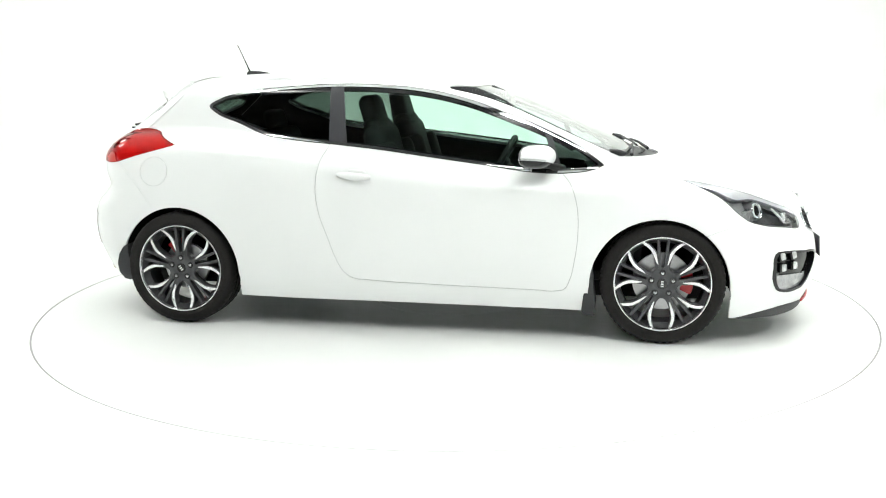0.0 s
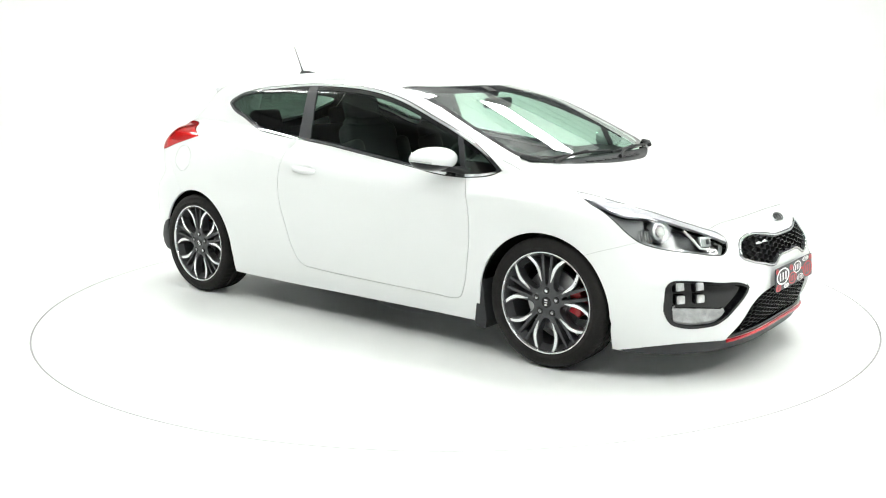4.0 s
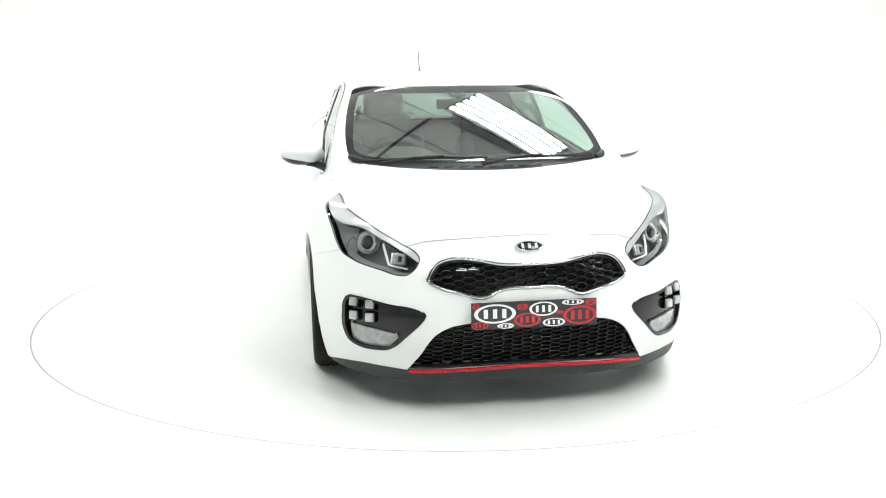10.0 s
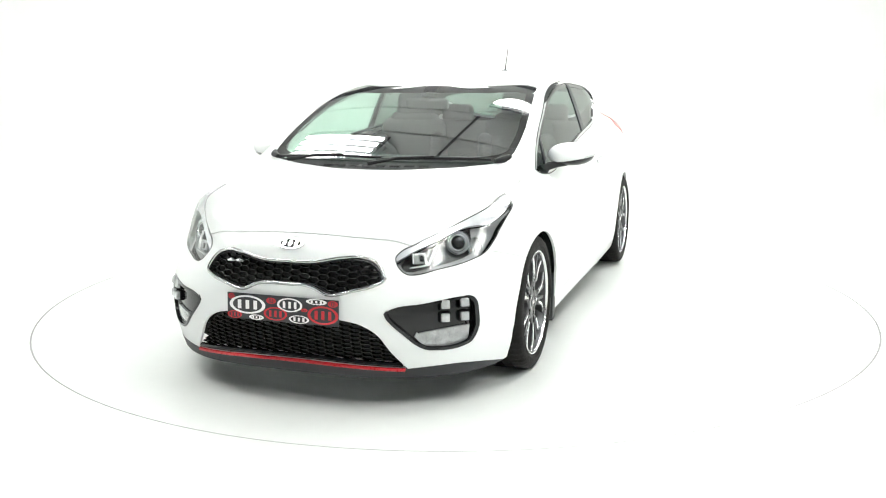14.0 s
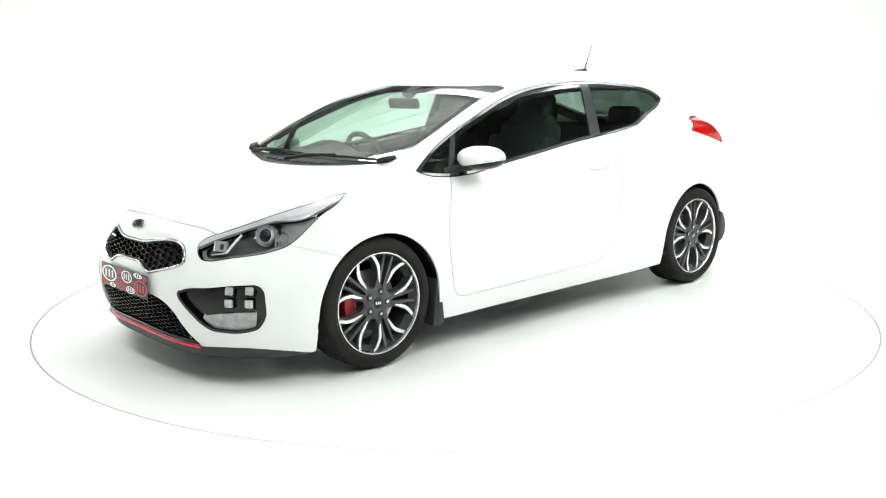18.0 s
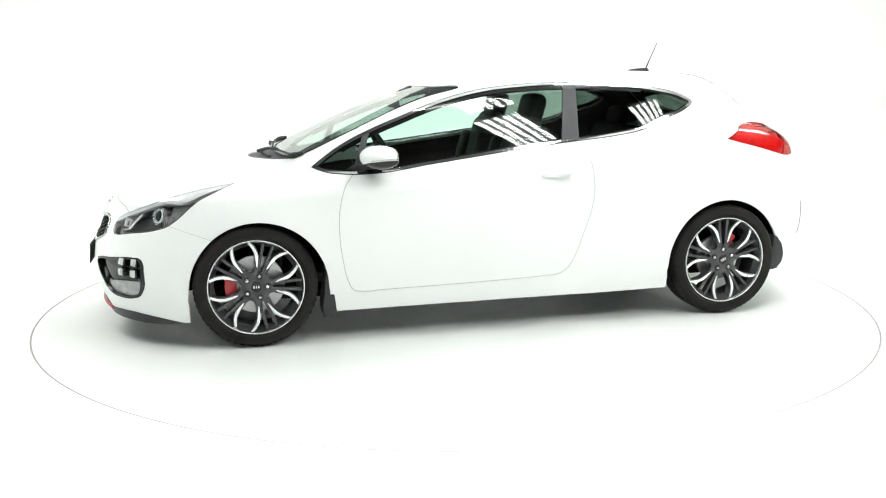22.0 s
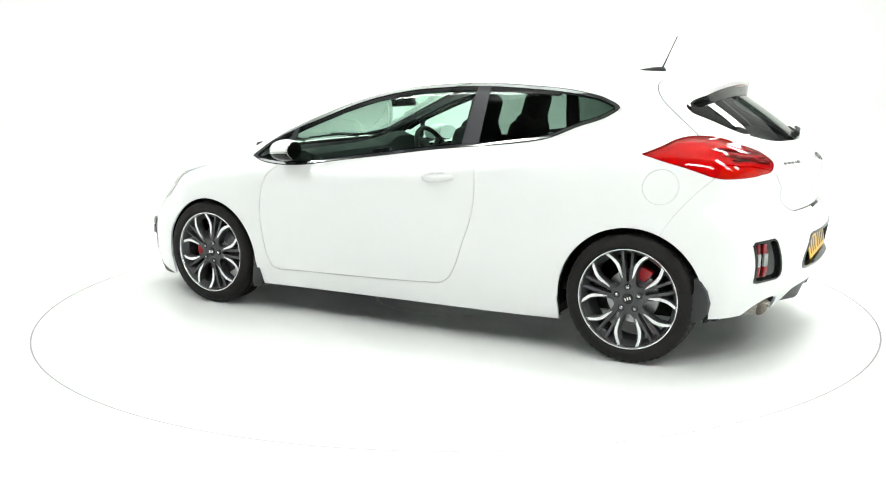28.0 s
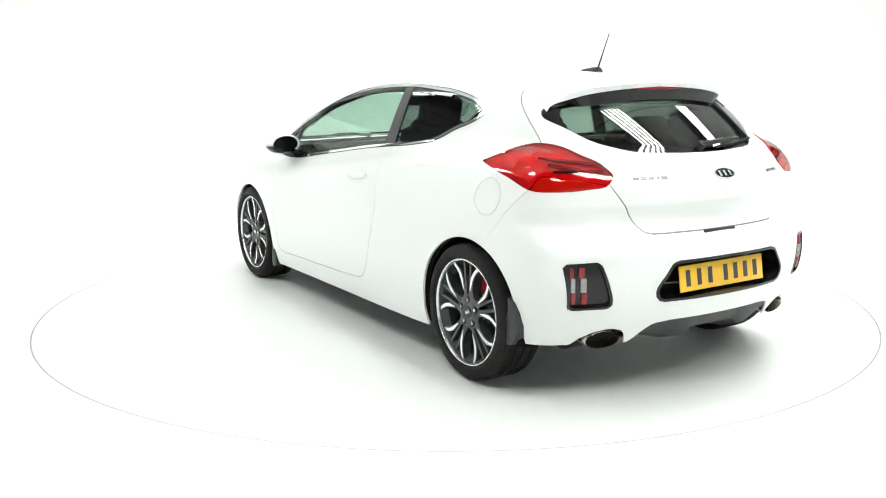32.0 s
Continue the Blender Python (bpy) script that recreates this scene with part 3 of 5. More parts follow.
def f_rear_line(p):
    x, y, z = p.T
    return where((x < -1.45) & (x > -1.7) & (y > .55) & (z > .5), (z - np.interp(x, TAIL_LINE[:, 0], TAIL_LINE[:, 1])) * .62)


FOG_LENS = spline([(.735, .352, 1), (.631, .345), (.54, .333, 1), (.585, .279), (.603, .272), (.69, .27), (.716, .278)])
f_fog_lens = nose_fn(FOG_LENS)


def f_lamp_band(p):
    u = (p[:, 0] - p[:, 1]) * .7071
    edge = curve(u, (.465, .517, .648, .772, .916, 1.059, 1.12), (.83, .808, .747, .738, .696, .648, .622))
    return where((p[:, 0] > 1.2) & (p[:, 2] > .5), (edge - p[:, 2]) * .95)


def f_lamp_mask(p):
    u = (p[:, 0] - p[:, 1]) * .7071
    return where((p[:, 0] > 1.2) & (p[:, 2] > .5), np.maximum(f_headlamp(p) + .026, (.745 - u) * .8))


def f_tail_band(p):
    x, y, z = p.T
    return where((x < -1.4) & (z > .85) & (z < 1.0), (z - curve(y, (.48, .58, .7, .787, .8, .83), (.905, .937, .957, .938, .912, .88))) * .7)


shell = Shell(*skin_grid(.0205))
JOINT = .0022
CHROME_W = .0125
for fn in (f_arch, f_bottom, f_lip, f_flank_glass, lambda p: f_flank_glass(p) + CHROME_W, lambda p: f_flank_glass(p) + .034, f_screen, lambda p: f_screen(p) + .038,
           f_headlamp, f_taillamp, f_grille, lambda p: f_grille(p) + .016, f_mouth, f_fog, lambda p: f_fog(p) + .012, f_pod, lambda p: f_pod(p) + .01, f_bay,
           lambda p: f_bay(p) + .012, f_rear_glass, lambda p: f_hatch(p) - JOINT, lambda p: f_hatch(p) + JOINT,
           lambda p: f_door(p) - JOINT, lambda p: f_door(p) + JOINT, lambda p: f_fuel(p) - .0018, lambda p: f_fuel(p) + .0018, lambda p: f_bonnet(p) - JOINT,
           lambda p: f_bonnet(p) + JOINT, lambda p: f_front_line(p) - .001, lambda p: f_front_line(p) + .001,
           lambda p: f_rear_line(p) - .0008, lambda p: f_rear_line(p) + .0008, f_fog_lens, f_lamp_band,
           lambda p: f_headlamp(p) + .0045, lambda p: f_flank_glass(p) - .0035, lambda p: f_flank_glass(p) + .019,
           lambda p: f_wing_line(p) - .0016, lambda p: f_wing_line(p) + .0016, lambda p: f_taillamp(p) + .003, f_lamp_mask, f_tail_band):
    shell.cut(fn)
for x0, x1 in ((-.408, -.366), (-.483, -.466), (.70, .742), (.735, .775)):
    shell.cut(lambda p: where((p[:, 1] > .5) & (p[:, 2] > .84), (p[:, 0] - (x0 + (x1 - x0) * (1.317 - p[:, 2]) / .305)) if x0 < 0 else
                              (p[:, 0] - (x0 + (x1 - x0) * (1.09 - p[:, 2]) / .12))))
shell.cut(lambda p: where((p[:, 0] > .8) & (p[:, 0] < 1.45) & (p[:, 2] > .85), p[:, 2] - .957))

C = shell.centres()
cx, cy, cz = C.T
LABEL = np.full(len(C), "", object)


def name_where(mask, text):
    LABEL[mask & (LABEL == "")] = text


fg = f_flank_glass(C)
b_line = -.408 + .042 * (1.317 - cz) / .305
b_line2 = -.483 + .017 * (1.317 - cz) / .305
q_line, q_line2 = .70 + .042 * (1.09 - cz) / .12, .735 + .04 * (1.09 - cz) / .12
name_where((f_arch(C) < 0) | (f_bottom(C) < 0), "gone")
name_where((fg < 0) & (fg > -CHROME_W), "chrome")
name_where((fg > 0) & (fg < .0035), "window_seal")
name_where((fg < 0) & (cx < b_line) & (cx > b_line2), "pillar")
name_where((fg < 0) & (cx > q_line) & (cx < q_line2), "corner_post")
name_where((fg < 0) & (fg > -.034) & (cz > .99 + .12 * cx.clip(-1, 0)) & (cz > 1.06 - .25 * cx), "frame")
name_where((fg < 0) & (fg > -.019), "frame")
name_where((fg < 0) & (cx > q_line2), "corner_glass")
name_where((fg < 0) & (cx > b_line), "door_glass")
name_where(fg < 0, "quarter_glass")
fs = f_screen(C)
name_where((fs < 0) & (cz < .957), "cowl")
name_where((fs < 0) & (fs > -.038), "frit")
name_where(fs < 0, "screen")
fhl = f_headlamp(C)
name_where((fhl < 0) & (fhl > -.0045), "lamp_seal")
name_where((fhl < 0) & (f_lamp_band(C) < 0), "lamp_band")
name_where((fhl < 0) & (f_lamp_mask(C) < 0), "lamp_mask")
name_where(fhl < 0, "headlamp")
ftl = f_taillamp(C)
name_where((ftl < 0) & (ftl > -.003), "tail_seal")
name_where((ftl < 0) & (f_tail_band(C) < 0), "tail_low")
name_where(ftl < 0, "taillamp")
fgr = f_grille(C)
name_where((fgr < 0) & (fgr > -.016), "grille_rim")
name_where(fgr < 0, "grille")
name_where(f_mouth(C) < 0, "mouth")
ff = f_fog(C)
name_where((ff < 0) & (ff > -.012), "fog_rim")
name_where((ff < 0) & (f_fog_lens(C) < 0), "fog_lens")
name_where(ff < 0, "fog")
fp = f_pod(C)
name_where((fp < 0) & (fp > -.01), "pod_rim")
name_where(fp < 0, "pod")
fb = f_bay(C)
name_where((fb < 0) & (fb > -.012), "bay_rim")
name_where(fb < 0, "bay")
name_where(f_lip(C) < 0, "lip")
name_where(f_rear_glass(C) < 0, "rear_glass")
fd, fh, fbo = f_door(C), f_hatch(C), f_bonnet(C)
name_where((np.abs(fbo) < JOINT) & (cx < 1.21) & (cy > .55), "wing")
for text, mask in (("door_joint", np.abs(fd) < JOINT), ("tailgate_joint", np.abs(fh) < JOINT), ("bonnet_joint", np.abs(fbo) < JOINT),
                   ("flap_joint", np.abs(f_fuel(C)) < .0018), ("wing_joint", np.abs(f_wing_line(C)) < .0016), ("front_bumper_joint", np.abs(f_front_line(C)) < .001),
                   ("rear_bumper_joint", np.abs(f_rear_line(C)) < .0008)):
    name_where(mask, text)
name_where(fd < 0, "door")
name_where(fh < 0, "hatch")
name_where(fbo < 0, "bonnet")
name_where(f_fuel(C) < 0, "flap")
name_where((cx > 1.3) & (cz < np.interp(cx, BUMPER_LINE[:, 0], BUMPER_LINE[:, 1])) & (cz < .72), "front_bumper")
name_where((cx > 1.95), "front_bumper")
name_where((cx > .72) & (cz < .97) & ((cx > .87) | (cz > .75)) & (cz < 1.0), "wing")
tail_z = np.interp(cx, TAIL_LINE[:, 0], TAIL_LINE[:, 1])
name_where((cx < -1.3) & (cz < tail_z), "rear_bumper")
name_where((cx < -1.7) & (cz < .93), "rear_bumper")
name_where((cy < .57 + .0 * cx) & (cz > 1.25), "roof")
name_where(np.ones(len(C), bool), "flank")
NORMAL = skin_normal(shell.p)


def region(text, offset=0., wall=0., mirror=0):
    """The faces of one region, moved by offset along their normals, with walls going in round their edge. mirror: 0 the half
    at y above 0, 1 the other half, 2 both, welded."""
    t = shell.t[np.isin(LABEL.astype(str), text.split())]
    ids, t = np.unique(t, return_inverse=True)
    t = t.reshape(-1, 3)
    p, n = shell.p[ids].copy(), NORMAL[ids].copy()
    if mirror == 2:
        n[np.abs(p[:, 1]) < 1e-5, 1] = 0
        twin = np.where(np.abs(p[:, 1]) < 1e-5, np.arange(len(p)), np.arange(len(p)) + len(p))
        p, n, t = np.concatenate([p, p * (1, -1, 1)]), np.concatenate([n, n * (1, -1, 1)]), np.concatenate([t, twin[t][:, ::-1]])
    p = p + n * offset
    if wall:
        e = np.concatenate([t[:, [0, 1]], t[:, [1, 2]], t[:, [2, 0]]])
        key = np.sort(e, 1)
        u, first, count = np.unique(key, axis=0, return_index=True, return_counts=True)
        e = e[first[count == 1]]
        a, b = e[:, 0], e[:, 1]
        out = np.cross(p[b] - p[a], n[a])
        out /= np.linalg.norm(out, axis=1)[:, None] + 1e-12
        base, k = len(p), len(e)
        p = np.concatenate([p, p[a], p[b], p[b] - wall * n[b], p[a] - wall * n[a]])
        n = np.concatenate([n, out, out, out, out])
        i = np.arange(k) + base
        t = np.concatenate([t, np.stack([i, i + 2 * k, i + k], 1), np.stack([i, i + 3 * k, i + 2 * k], 1)])
    if mirror == 1:
        p, n, t = p * (1, -1, 1), n * (1, -1, 1), t[:, ::-1]
    used = np.unique(t)
    again = np.zeros(len(p), int)
    again[used] = np.arange(len(used))
    return mesh_of(text.split()[0], p[used], again[t], n[used])


car = tagged(new("car"), "white three-door hatchback parked on the turntable", "car")
SHARP = .012
LAMPS, DOORS = [], []
for side in (0, 1):
    door = put("door", region("door", wall=SHARP, mirror=side), WHITE_PAINT, car)
    DOORS.append(door)
    put("side_panel", region("flank", wall=SHARP, mirror=side), WHITE_PAINT, car)
    put("front_wing", region("wing", wall=SHARP, mirror=side), WHITE_PAINT, car)
    put("window_trim", region("chrome", offset=.003, wall=.01, mirror=side), CHROME, car, "chrome strip round the side windows")
    put("pillar_cover", region("pillar", offset=.0, wall=.012, mirror=side), PILLAR_BLACK, car, "satin black pillar cover")
    put("corner_post", region("corner_post", offset=.0, wall=.012, mirror=side), PILLAR_BLACK, car, "satin black corner post")
    put("window_seal", region("window_seal", offset=.001, mirror=side), BLACK_PLASTIC, car, "thin black seal round the side windows")
    put("window_frame", region("frame", offset=-.002, wall=.01, mirror=side), BLACK_GLOSS, car, "black rubber window frame")
    put("door_window", region("door_glass", offset=-.005, mirror=side), GLASS_FRONT, car, "clear green-tinted door glass")
    put("corner_window", region("corner_glass", offset=-.005, mirror=side), GLASS_FRONT, car)
    put("quarter_window", region("quarter_glass", offset=-.005, mirror=side), GLASS_DARK, car, "dark privacy glass")
    lamp = put("headlamp", region("headlamp", offset=-.04, mirror=side), LAMP_DARK, car, "headlamp with a chrome-ringed projector under a clear cover")
    put("lamp_mask", region("lamp_mask", offset=-.062, wall=-.024, mirror=side), LAMP_MID, lamp, "dark grey mask behind the projector")
    put("headlamp_cover", region("headlamp lamp_mask", offset=.001, wall=.01, mirror=side), LENS_CLEAR, lamp, "clear headlamp cover")
    put("daylight_strip", region("lamp_band", offset=.001, wall=.02, mirror=side), STRIP_PALE, lamp, "pale daylight strip along the lamp's upper edge")
    put("lamp_seal", region("lamp_seal", offset=-.001, mirror=side), LAMP_BLACK, lamp, "thin dark lamp seal")
    tail_lamp = put("tail_lamp", region("taillamp tail_low tail_seal", offset=-.012, mirror=side), LAMP_PALE, car, "red tail lamp")
    put("tail_lamp_lens", region("taillamp", offset=.004, wall=.012, mirror=side), LENS_RED, tail_lamp, "glossy red tail lamp lens")
    put("tail_lamp_band", region("tail_low", offset=.004, wall=.012, mirror=side), LENS_AMBER, tail_lamp, "deep red lower band of the tail lamp")
    put("tail_lamp_seal", region("tail_seal", offset=-.001, mirror=side), LED_RED, tail_lamp, "dark red lamp edge")
    LAMPS.append((lamp, tail_lamp))
    put("fog_lamp_rim", region("fog_rim", offset=.003, wall=.03, mirror=side), BLACK_GLOSS, car)
    put("fog_lamp_pocket", region("fog", offset=-.022, mirror=side), BLACK_GLOSS, car, "black fog lamp surround")
    put("fog_lamp_lens", region("fog_lens", offset=-.012, wall=.015, mirror=side), FOG_CLEAR, car, "clear wedge-shaped fog lamp")
    put("rear_pod_rim", region("pod_rim", offset=.003, wall=.03, mirror=side), BLACK_GLOSS, car)
    put("rear_pod", region("pod", offset=-.015, mirror=side), BLACK_GLOSS, car, "black rear fog lamp surround")
    for text in ("wing_joint", "door_joint", "flap_joint", "front_bumper_joint", "rear_bumper_joint"):
        put(text, region(text, offset=-.005, mirror=side), GAP_PALE if text == "flap_joint" else GAP, car, "thin grey joint line")
put("fuel_flap", region("flap", wall=.006, mirror=0), WHITE_PAINT, car, "round white fuel flap")
put("side_cover", region("flap", wall=.006, mirror=1), WHITE_PAINT, car)
for name, text, mat in (("bonnet", "bonnet", WHITE_PAINT), ("front_bumper", "front_bumper", WHITE_PAINT), ("rear_bumper", "rear_bumper", WHITE_PAINT),
                        ("tailgate", "hatch", WHITE_PAINT), ("roof", "roof", WHITE_PAINT)):
    put(name, region(text, wall=SHARP, mirror=2), mat, car)
put("tailgate_joint", region("tailgate_joint", offset=-.006, mirror=2), GAP_DARK, car, "thin grey joint line")
put("bonnet_joint", region("bonnet_joint", offset=-.006, mirror=2), GAP, car, "thin grey joint line")
put("windscreen", region("screen", offset=-.003, mirror=2), GLASS_SCREEN, car, "green-tinted windscreen")
put("windscreen_border", region("frit", offset=-.0035, mirror=2), FRIT, car, "black border of the windscreen")
put("cowl", region("cowl", offset=-.012, mirror=2), GREY_PLASTIC, car, "dark plastic cowl below the windscreen")
put("grille_edge", region("grille_rim", offset=-.006, wall=.03, mirror=2), LAMP_BLACK, car)
put("grille_back", region("grille", offset=-.03, mirror=2), LAMP_BLACK, car)
put("intake_back", region("mouth", offset=-.045, mirror=2), LAMP_BLACK, car)
put("front_lip", region("lip", offset=.002, wall=.02, mirror=2), GREY_PLASTIC, car, "dark grey front lip")
put("rear_window", region("rear_glass", offset=-.003, mirror=2), GLASS_DARK, car, "dark rear window")
put("plate_bay_rim", region("bay_rim", offset=.003, wall=.085, mirror=2), BLACK_GLOSS, car)
put("plate_bay", region("bay", offset=-.08, mirror=2), BLACK_GLOSS, car, "black plate recess")


# ---- wheels ----
def skin_x(y, z, front=True):
    s = 1. if front else -1.
    return float(meet(np.array([[2.4 * s, y, z]]), np.array([[-s, 0., 0.]]), 2.2, 34)[0, 0])


def skin_y(x, z):
    return float(meet(np.array([[x, 1.2, z]]), np.array([[0., -1., 0.]]), 1.2, 24)[0, 1])


def skin_z(x, y):
    return float(meet(np.array([[x, y, 1.6]]), np.array([[0., 0., -1.]]), 1.4, 28)[0, 2])


def ribbon(points, widths, y0, y1):
    """A flat curved bar in the wheel's plane (x and z), from depth y0 to y1."""
    bm = bmesh.new()
    rows = []
    for i, (p, w) in enumerate(zip(points, widths)):
        q0, q1 = points[max(i - 1, 0)], points[min(i + 1, len(points) - 1)]
        d = Vector((q1[0] - q0[0], 0, q1[1] - q0[1])).normalized()
        n = Vector((-d.z, 0, d.x)) * w / 2
        c = Vector((p[0], 0, p[1]))
        slope = (y1 - y0)
        rows.append([bm.verts.new((*(c + s * n).to_tuple()[:1], y, (c + s * n).z)) for s, y in ((-1.25, y0), (-1, y0 + slope), (1, y0 + slope), (1.25, y0))])
    for a, b in zip(rows, rows[1:]):
        for k in range(4):
            bm.faces.new((a[k], a[(k + 1) % 4], b[(k + 1) % 4], b[k]))
    bm.faces.new(rows[0])
    bm.faces.new(rows[-1][::-1])
    bmesh.ops.recalc_face_normals(bm, faces=bm.faces)
    return bm


def turned(bm, degrees):
    bmesh.ops.transform(bm, matrix=Matrix.Rotation(radians(-degrees), 4, "Y"), verts=bm.verts)
    return bm


def tyre_mesh():
    """A low tyre with grooves round the tread and cut shoulder blocks."""
    prof = [(.235, -.200), (.243, -.206), (.262, -.216), (.285, -.219), (.302, -.214), (.312, -.203), (.3165, -.19), (.3175, -.168), (.310, -.166), (.310, -.158),
            (.318, -.156), (.318, -.122), (.310, -.12), (.310, -.112), (.318, -.11), (.318, -.078), (.310, -.076), (.310, -.068), (.318, -.066), (.3175, -.036), (.3165, -.028),
            (.312, -.013), (.302, -.002), (.288, .003), (.272, .003), (.266, .0045), (.262, .0025), (.252, .0), (.246, -.006), (.240, -.014)]
    n = 168
    bm = bmesh.new()
    rings = []
    for r, a in prof:
        edge = r > .3115 and (a > -.067 or a < -.15)
        ring = []
        for i in range(n):
            cut = .004 if edge and i % 3 == 0 else 0
            w = 2 * math.pi * i / n
            ring.append(bm.verts.new(((r - cut) * math.cos(w), a, (r - cut) * math.sin(w))))
        rings.append(ring)
    for p, q in zip(rings, rings[1:]):
        for i in range(n):
            bm.faces.new((p[i], q[i], q[(i + 1) % n], p[(i + 1) % n]))
    bmesh.ops.recalc_face_normals(bm, faces=bm.faces)
    return bm


def make_wheel(parent, turn):
    """One wheel: y 0 is the face of the rim, +y is outwards."""
    wheel = part("wheel", lathe([(.232, -.2), (.236, -.19), (.215, -.17), (.212, -.05), (.228, -.03), (.233, -.014)], 72), RIM_GREY, parent,
                 "graphite alloy wheel with machined pale blades and a low tyre")
    part("tyre", tyre_mesh(), RUBBER, wheel, "black low-profile tyre")
    part("rim_flange", lathe([(.236, -.022), (.2385, -.009), (.241, -.004), (.2455, -.004), (.2475, -.012), (.247, -.022)], 96), RIM_CUT, wheel, "bright machined rim edge")
    star = []
    for g in range(5):
        for d, r in ((-33, .0775), (-28, .08), (-23, .092), (-19, .113), (-15, .122), (-11.5, .12), (-8, .106), (-3.5, .086), (3.5, .086), (8, .106), (11.5, .12), (15, .122), (19, .113), (23, .092), (28, .08), (33, .0775)):
            star.append((r * math.cos(radians(turn + 72 * g + d)), r * math.sin(radians(turn + 72 * g + d))))
    part("hub", prism(star, .05, pose(0, -.026, 0, 90, 0, 0)), RIM_GREY, wheel, "star-shaped graphite hub", bevel=.005)
    part("hub_boss", lathe([(.001, -.022), (.034, -.022), (.036, -.0205), (.05, -.0205), (.07, -.0235), (.078, -.03)], 60), RIM_GREY, wheel)
    part("hub_cap", lathe([(.0005, -.019), (.024, -.02), (.0275, -.023), (.029, -.032)], 40), BLACK_GLOSS, wheel, "black hub cap")
    for k in range(3):
        part("hub_mark", box((k - 1) * .012, -.018, 0, .005, .003, .014), PLATE_WHITE, wheel, "pale badge stroke")
    for g in range(5):
        a = turn + 72 * g
        for s in (-1, 1):
            part("spoke", turned(ribbon([(.05, s * .012), (.09, s * .015), (.14, s * .0185), (.19, s * .0225), (.236, s * .0265)], (.016, .0145, .0135, .0135, .014), -.062, -.024), a), RIM_GREY, wheel)
            pts = []
            for r, ang in ((.103, 13.4), (.118, 14.2), (.135, 14.6), (.155, 15.0), (.172, 16.0), (.19, 18.0), (.207, 20.5), (.222, 23.0), (.239, 25.8)):
                pts.append((r * math.cos(radians(ang)), s * r * math.sin(radians(ang))))
            part("blade_root", turned(ribbon(pts, np.interp(np.linspace(0, 1, 9), (0, .3, 1), (.026, .019, .0175)), -.068, -.022), a), RIM_GREY, wheel)
            part("blade", turned(ribbon(pts, np.interp(np.linspace(0, 1, 9), (0, .2, .42, 1), (.004, .0105, .016, .013)), -.03, -.0175), a), RIM_CUT, wheel, "machined pale blade")
        bm = lathe([(.0005, -.015), (.005, -.0155), (.0085, -.018), (.009, -.034)], 12)
        bmesh.ops.translate(bm, vec=(.0572, 0, 0), verts=bm.verts)
        hole = lathe([(.0088, -.0195), (.016, -.0195), (.0168, -.023)], 16)
        bmesh.ops.translate(hole, vec=(.0572, 0, 0), verts=hole.verts)
        part("nut_seat", turned(hole, a), BLACK_GLOSS, wheel)
        part("wheel_nut", turned(bm, a), NUT_STEEL if g else LAMP_SILVER, wheel)
    bm = tube([(.195, -.03, .012), (.197, -.012, .014)], .005, 8)
    part("valve", turned(bm, turn + 50), CHROME, wheel)
    return wheel


WHEEL_Y, first_wheel = .874, None
for x0, side, turn in ((1.325, 1, 180), (-1.325, 1, 160), (1.325, -1, 90), (-1.325, -1, -54)):
    at_hub = pose(x0, side * WHEEL_Y, .3175, 0, 0, 0 if side > 0 else 180) @ pose(0, 0, 0, 0, -turn if side > 0 else turn - 180, 0)
    if first_wheel is None:
        first_wheel = make_wheel(car, 0)
        first_wheel.matrix_basis = at_hub
    else:
        copy_thing(first_wheel, at_hub)
    # brakes stay with the axle, behind the wheel
    disc_r = .15 if x0 > 0 else .131
    bm = lathe([(.05, 0), (.05, .05), (.078, .05), (.08, .012), (disc_r, .012), (disc_r, -.012), (.07, -.012)], 64)
    bmesh.ops.transform(bm, matrix=pose(x0, side * .77, .3175, 0, 0, 0 if side > 0 else 180), verts=bm.verts)
    part("brake_disc", bm, DISC_STEEL, car, "steel brake disc")
    ahead = 1 if x0 > 0 else -1
    arc = 27 if x0 > 0 else 14
    out = []
    for w in np.linspace(-arc, arc, 9):
        out.append((.16 * math.cos(radians(w)), .16 * math.sin(radians(w))))
    for w in np.linspace(arc, -arc, 9):
        out.append((.098 * math.cos(radians(w)), .098 * math.sin(radians(w))))
    bm = prism(out, .06, Matrix())
    bmesh.ops.transform(bm, matrix=pose(x0, side * .77 + .035, .3175, 90, 0, 0) @ pose(0, 0, 0, 0, 0, 2 if ahead > 0 else 117), verts=bm.verts)
    part("brake_caliper", bm, CALIPER_RED, car, "red brake caliper", bevel=.008)
    # arch liner
    bm = bmesh.new()
    rows = []
    for w in np.linspace(-10, 190, 34):
        rows.append([bm.verts.new((x0 - (.017 if x0 > 0 else .003) + r * math.cos(radians(w)), side * y, .303 + r * math.sin(radians(w))))
                     for r, y in ((.05, .5), (.385, .5), (.385, .72), (.372, .82), (.36, .845))])
    for p, q in zip(rows, rows[1:]):
        for k in range(4):
            bm.faces.new((p[k], p[k + 1], q[k + 1], q[k]))
    part("arch_liner", bm, LINER, car, "black wheel arch liner")

